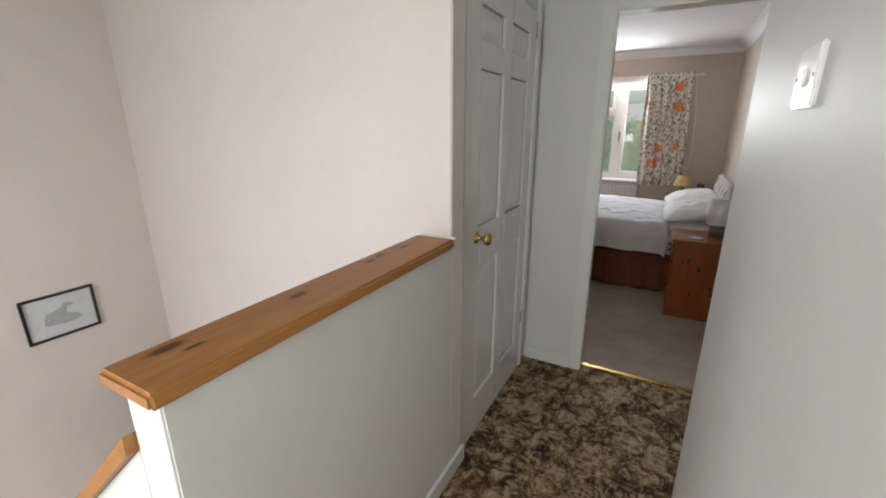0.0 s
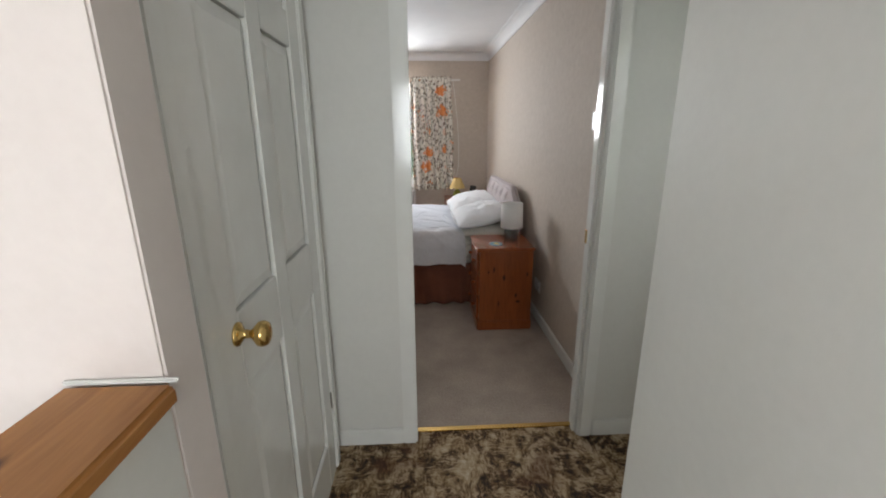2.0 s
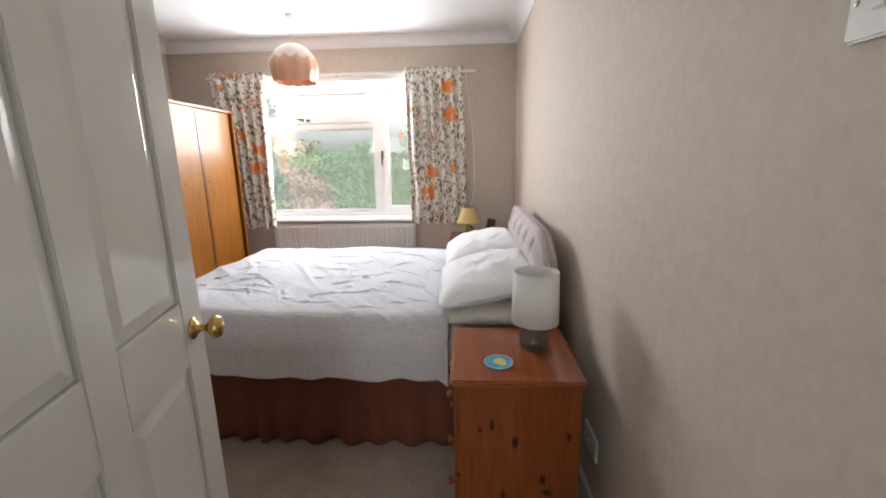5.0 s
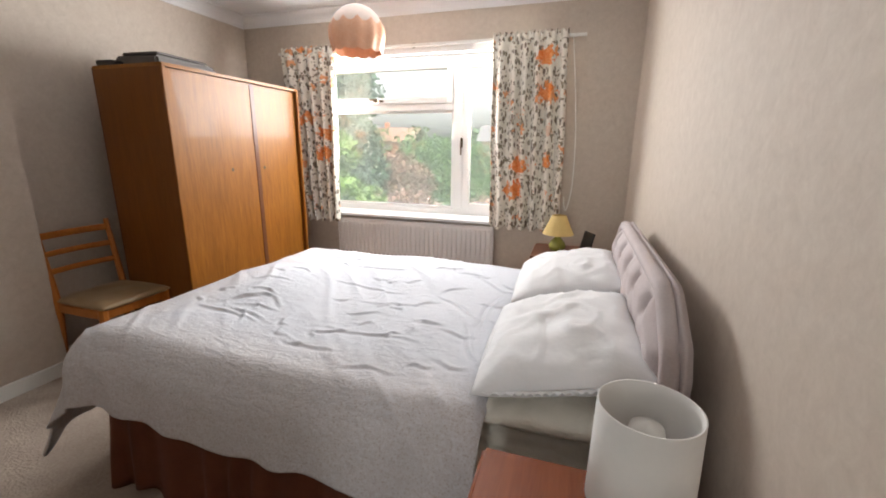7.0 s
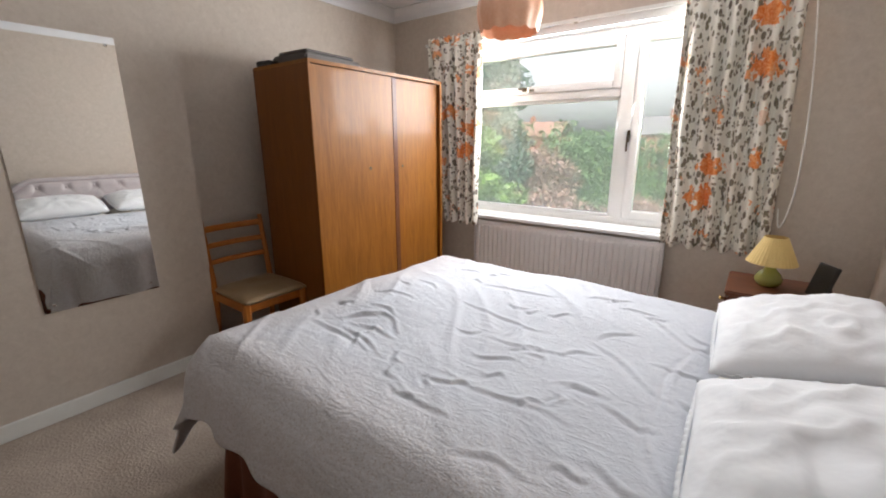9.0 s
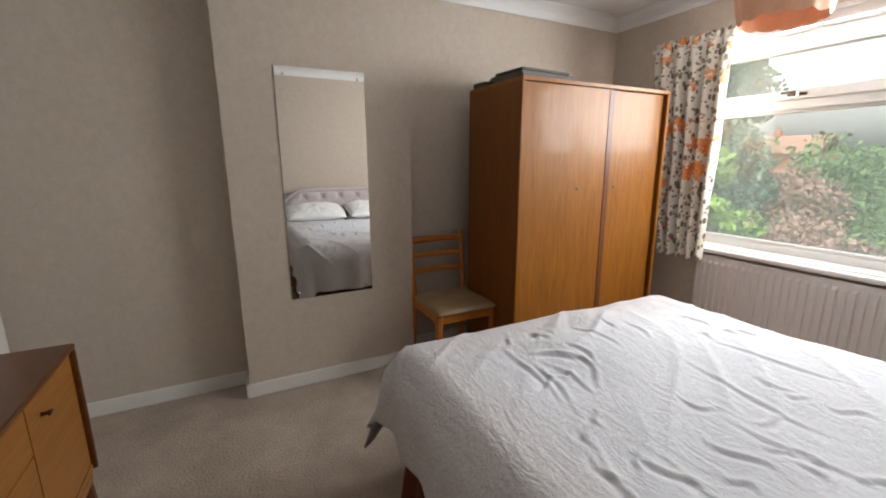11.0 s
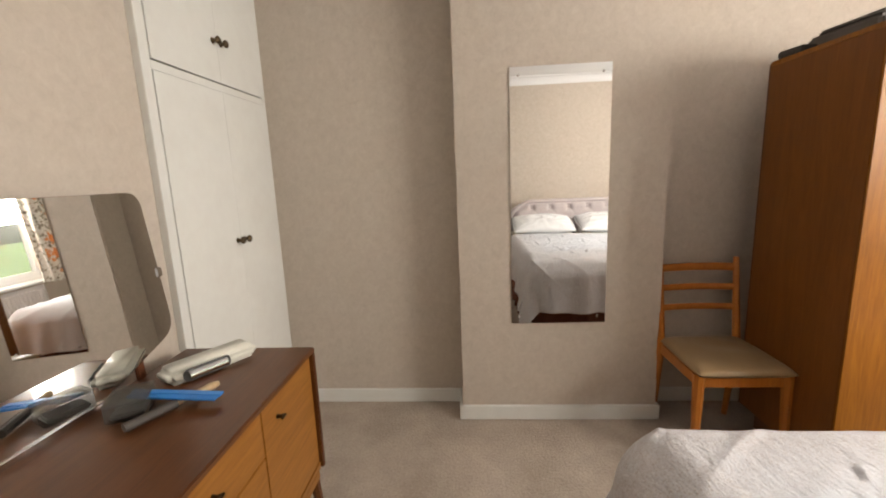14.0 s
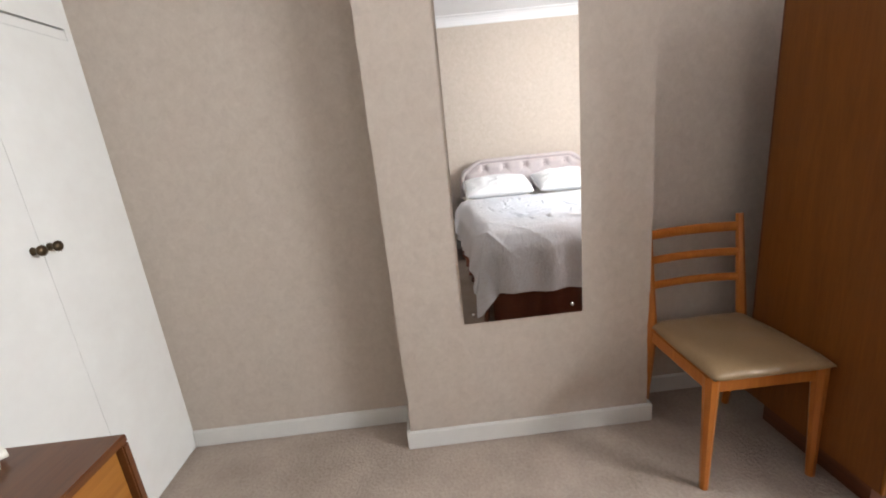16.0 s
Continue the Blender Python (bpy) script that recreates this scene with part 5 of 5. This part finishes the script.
# ---- ceiling pendant ----
pd = thing("pendant_lamp", pose(-0.895, 5.74, 1.905), "peach and white scalloped pendant lampshade", "pendant lamp")
part("ceiling_rose", lathe([(0.0, 0.479), (0.04, 0.479), (0.036, 0.462), (0.012, 0.448), (0.0, 0.447)], (0, 0, 0), 24), WHITEPL, pd, "", True)
part("flex", taper((0, 0, 0.27), (0, 0, 0.45), 0.0035, 0.0035), WHITEPL, pd)
part("lampholder", lathe([(0.0, 0.20), (0.018, 0.20), (0.02, 0.25), (0.012, 0.28), (0.0, 0.281)], (0, 0, 0), 16), WHITEPL, pd, "", True)
SEG = 96


def dome(t):
    return 0.175 * math.sin(0.12 + 1.62 * t) ** 0.75, 0.275 - 0.20 * t ** 1.35


def scallop(i):
    return 0.60 + 0.13 * abs(math.sin(math.pi * i / 8))


bm = bmesh.new()
rows = [[bm.verts.new((dome(t * scallop(i))[0] * math.cos(2 * math.pi * i / SEG), dome(t * scallop(i))[0] * math.sin(2 * math.pi * i / SEG), dome(t * scallop(i))[1])) for i in range(SEG)] for t in [k / 10 for k in range(11)]]
for a, b in zip(rows, rows[1:]):
    for i in range(SEG):
        bm.faces.new((a[i], a[(i + 1) % SEG], b[(i + 1) % SEG], b[i]))
part("upper_dome", bm, PALEPEACH, pd, "pale upper dome", True)
bm = bmesh.new()
rows = []
for k in range(11):
    t = k / 10
    row = []
    for i in range(SEG):
        s = scallop(i) - 0.02
        q = s + (1 - s) * min(1, t * 1.6)
        r, z = dome(q)
        r += 0.004 + 0.004 * math.cos(2 * math.pi * i / 8)
        z -= max(0.0, t - 0.625) * 0.20 + (0.012 * abs(math.sin(math.pi * i / 8)) if k == 10 else 0)
        r -= max(0.0, t - 0.625) * 0.05
        row.append(bm.verts.new((r * math.cos(2 * math.pi * i / SEG), r * math.sin(2 * math.pi * i / SEG), z)))
    rows.append(row)
for a, b in zip(rows, rows[1:]):
    for i in range(SEG):
        bm.faces.new((a[i], a[(i + 1) % SEG], b[(i + 1) % SEG], b[i]))
part("scalloped_skirt", bm, PEACH, pd, "peach scalloped lower band", True)

# ---- garden and houses seen through the window ----
GZ = -2.7
structure("ground", sheet(lambda u, v: (-600 + 1200 * u, -600 + 1200 * v, GZ + 0.15 * wobble(u * 40, v * 40)), 60, 60), GRASS, "lawn and garden ground", "ground")
RNG = np.random.default_rng(4)


def leaf_mesh(name, blobs, count, size, mat, parent, label=""):
    """A crown of many small leaf faces, gathered in uneven clumps."""
    w = np.array([b[3] * b[4] * b[5] for b in blobs]) ** 0.66
    pick = RNG.choice(len(blobs), count, p=w / w.sum())
    B = np.array(blobs)[pick]
    d = RNG.normal(size=(count, 3))
    d /= np.linalg.norm(d, axis=1)[:, None]
    c = B[:, :3] + d * B[:, 3:6] * (RNG.random(count)[:, None] ** 0.35)
    a = RNG.normal(size=(count, 3))
    a /= np.linalg.norm(a, axis=1)[:, None]
    b = np.cross(a, RNG.normal(size=(count, 3)))
    b /= np.linalg.norm(b, axis=1)[:, None]
    s = size * (0.6 + 0.8 * RNG.random(count))[:, None]
    v = np.stack([c - a * s, c + b * s * 0.45, c + a * s, c - b * s * 0.45], axis=1).reshape(-1, 3)
    me = bpy.data.meshes.new(name)
    me.from_pydata(v.tolist(), [], np.arange(count * 4).reshape(-1, 4).tolist())
    me.materials.append(mat)
    ob = new(name, me)
    ob.parent = parent
    return tagged(ob, label)


def tree(name, x, y, height, spread, mat, label, category="tree", count=5000, size=0.10, conifer=False, clumps=34):
    t = thing(name, pose(x, y, GZ), label, category)
    bm = taper((0, 0, 0), (0.05, 0, height * 0.75), 0.03 * height, 0.008 * height)
    blobs = []
    for i in range(clumps):
        f = RNG.random()
        z = height * ((0.08 if conifer or category == "shrub" else 0.3) + 0.86 * f * (1.0 if conifer else 0.75))
        reach = spread * ((1 - 0.75 * f) if conifer else math.sin(math.pi * (0.15 + 0.8 * f)) ** 0.6) * (0.45 + 0.55 * RNG.random())
        a = RNG.random() * 6.283
        p = (reach * math.cos(a), reach * math.sin(a), z)
        if i % 3 == 0:
            taper((0, 0, z * 0.6), p, 0.010 * height, 0.003 * height, bm, 5)
        r = spread * (0.22 + 0.22 * RNG.random())
        blobs.append((*p, r, r, r * (1.3 if conifer else 0.8)))
    part("trunk", bm, BARK, t)
    leaf_mesh("crown", blobs, count, size, LEAF[mat], t)
    return t


tree("tree", -8.8, 19.5, 8.6, 1.7, "dark_conifer", "tall dark green conifer in the garden", "tree", 16000, 0.13, True, 60)
tree("tree", -5.4, 12.2, 4.3, 1.2, "bright_green", "light green leafy tree near the house", "tree", 9000, 0.09)
tree("tree", -12.5, 22.0, 7.2, 2.4, "mid_green", "leafy green garden tree", "tree", 11000, 0.14)
tree("shrub", -4.6, 15.0, 3.2, 1.6, "pink_brown", "pinkish-brown smoke bush in the garden", "shrub", 9000, 0.08)
tree("shrub", -2.2, 17.0, 3.0, 1.7, "pink_brown", "pinkish-brown smoke bush in the garden", "shrub", 9000, 0.08)
tree("shrub", -6.9, 16.0, 2.7, 1.4, "mid_green", "rounded green garden shrub", "shrub", 8000, 0.08)
tree("shrub", -3.6, 12.2, 1.5, 1.2, "bright_green", "low bright green garden shrub", "shrub", 6000, 0.06)
tree("shrub", -0.4, 13.4, 1.7, 1.3, "bright_green", "low bright green garden shrub", "shrub", 6000, 0.06)
tree("shrub", -1.6, 11.5, 1.2, 1.0, "mid_green", "low dark green garden shrub", "shrub", 5000, 0.06)
tree("shrub", 1.6, 15.2, 2.2, 1.3, "bright_green", "bright green shrub beside the shed", "shrub", 6000, 0.07)
tree("shrub", -9.5, 26.0, 4.2, 2.4, "pink_brown", "large copper-leaved shrub beyond the garden", "shrub", 8000, 0.12)
hedge = thing("hedge", pose(0, 27, GZ), "tall clipped green garden hedge", "hedge")
leaf_mesh("leaves", [(x, 0.4 * math.sin(x * 3), z, 0.9, 0.6, 0.8) for x in np.arange(-9, 16, 0.9) for z in (0.6, 1.7, 2.8, 3.7 + 0.25 * math.sin(x * 1.7))], 30000, 0.12, LEAF["mid_green"], hedge)
part("stems", box(*[(x, x + 0.08, -0.04, 0.04, 0, 3.2) for x in np.arange(-9, 16, 0.9)]), BARK, hedge)

shed = thing("garden_shed", pose(1.2, 22.5, GZ), "pale green painted garden shed", "shed")
part("walls", box((-1.1, 1.1, -0.9, 0.9, 0.0, 2.0)), SHEDP, shed)
part("roof", prism([(-1.25, 1.95), (0, 2.65), (1.25, 1.95), (1.25, 2.03), (0, 2.73), (-1.25, 2.03)], "y", -1.05, 1.05), ROOFT, shed)
part("door", box((-0.4, 0.4, -0.93, -0.9, 0.05, 1.85), bevel=0.01), SHEDP, shed)
bench = thing("garden_bench", pose(-3.1, 13.8, GZ, 0, 0, 15), "pale wooden garden bench", "bench")
part("seat", box((-0.6, 0.6, -0.2, 0.2, 0.42, 0.46), bevel=0.01), LAMINATE, bench)
part("backrest", box((-0.6, 0.6, 0.2, 0.24, 0.5, 0.85), bevel=0.01), LAMINATE, bench)
for bx in (-0.52, 0.52):
    part("leg", box((bx - 0.04, bx + 0.04, -0.18, 0.22, 0, 0.42)), LAMINATE, bench)


def house(x, y, w, roof_mat, label):
    h = thing("house", pose(x, y, GZ), label, "house")
    part("wall", box((-w / 2, w / 2, 0, 7, 0, 4.9)), BRICK, h)
    part("roof", prism([(-0.4, 4.75), (3.5, 7.3), (7.4, 4.75), (7.4, 4.9), (3.5, 7.45), (-0.4, 4.9)], "x", -w / 2 - 0.2, w / 2 + 0.2), roof_mat, h)
    cm = part("chimney", box((-w / 4 - 0.4, -w / 4 + 0.4, 3.1, 3.9, 6.7, 8.3), bevel=0.02), BRICK, h)
    part("pot", lathe([(0.12, 0), (0.10, 0.45), (0.13, 0.5), (0.0, 0.5)], (-w / 4, 3.5, 8.3), 12), ROOFR, cm)
    for wx in np.arange(-w / 2 + 1.3, w / 2 - 0.6, 2.6):
        for wz in (0.9, 3.2):
            wn_ = part("window", box((wx - 0.55, wx + 0.55, -0.05, 0.0, wz, wz + 1.2), bevel=0.01), UPVC, h)
            part("glass", box((wx - 0.48, wx - 0.03, -0.06, -0.052, wz + 0.07, wz + 1.13), (wx + 0.03, wx + 0.48, -0.06, -0.052, wz + 0.07, wz + 1.13)), BLACK, wn_)
    return h


house(-46.0, 74.0, 14.0, ROOFT, "brick house with grey tiled roof and chimney")
house(-33.0, 76.0, 9.0, ROOFR, "brick house with red clay tiled roof")
house(-6.0, 70.0, 18.0, ROOFT, "brick house with grey tiled roof and chimney")
leaf_mesh("far_trees", [(x, 75 + 4 * math.sin(x), GZ + 3 + 1.5 * math.sin(x * 0.7), 4, 3, 3.5) for x in np.arange(-80, 50, 4.5)], 9000, 0.5, LEAF["mid_green"], None)
tagged(bpy.data.objects["far_trees"], "distant line of trees", "trees", kind="stuff")
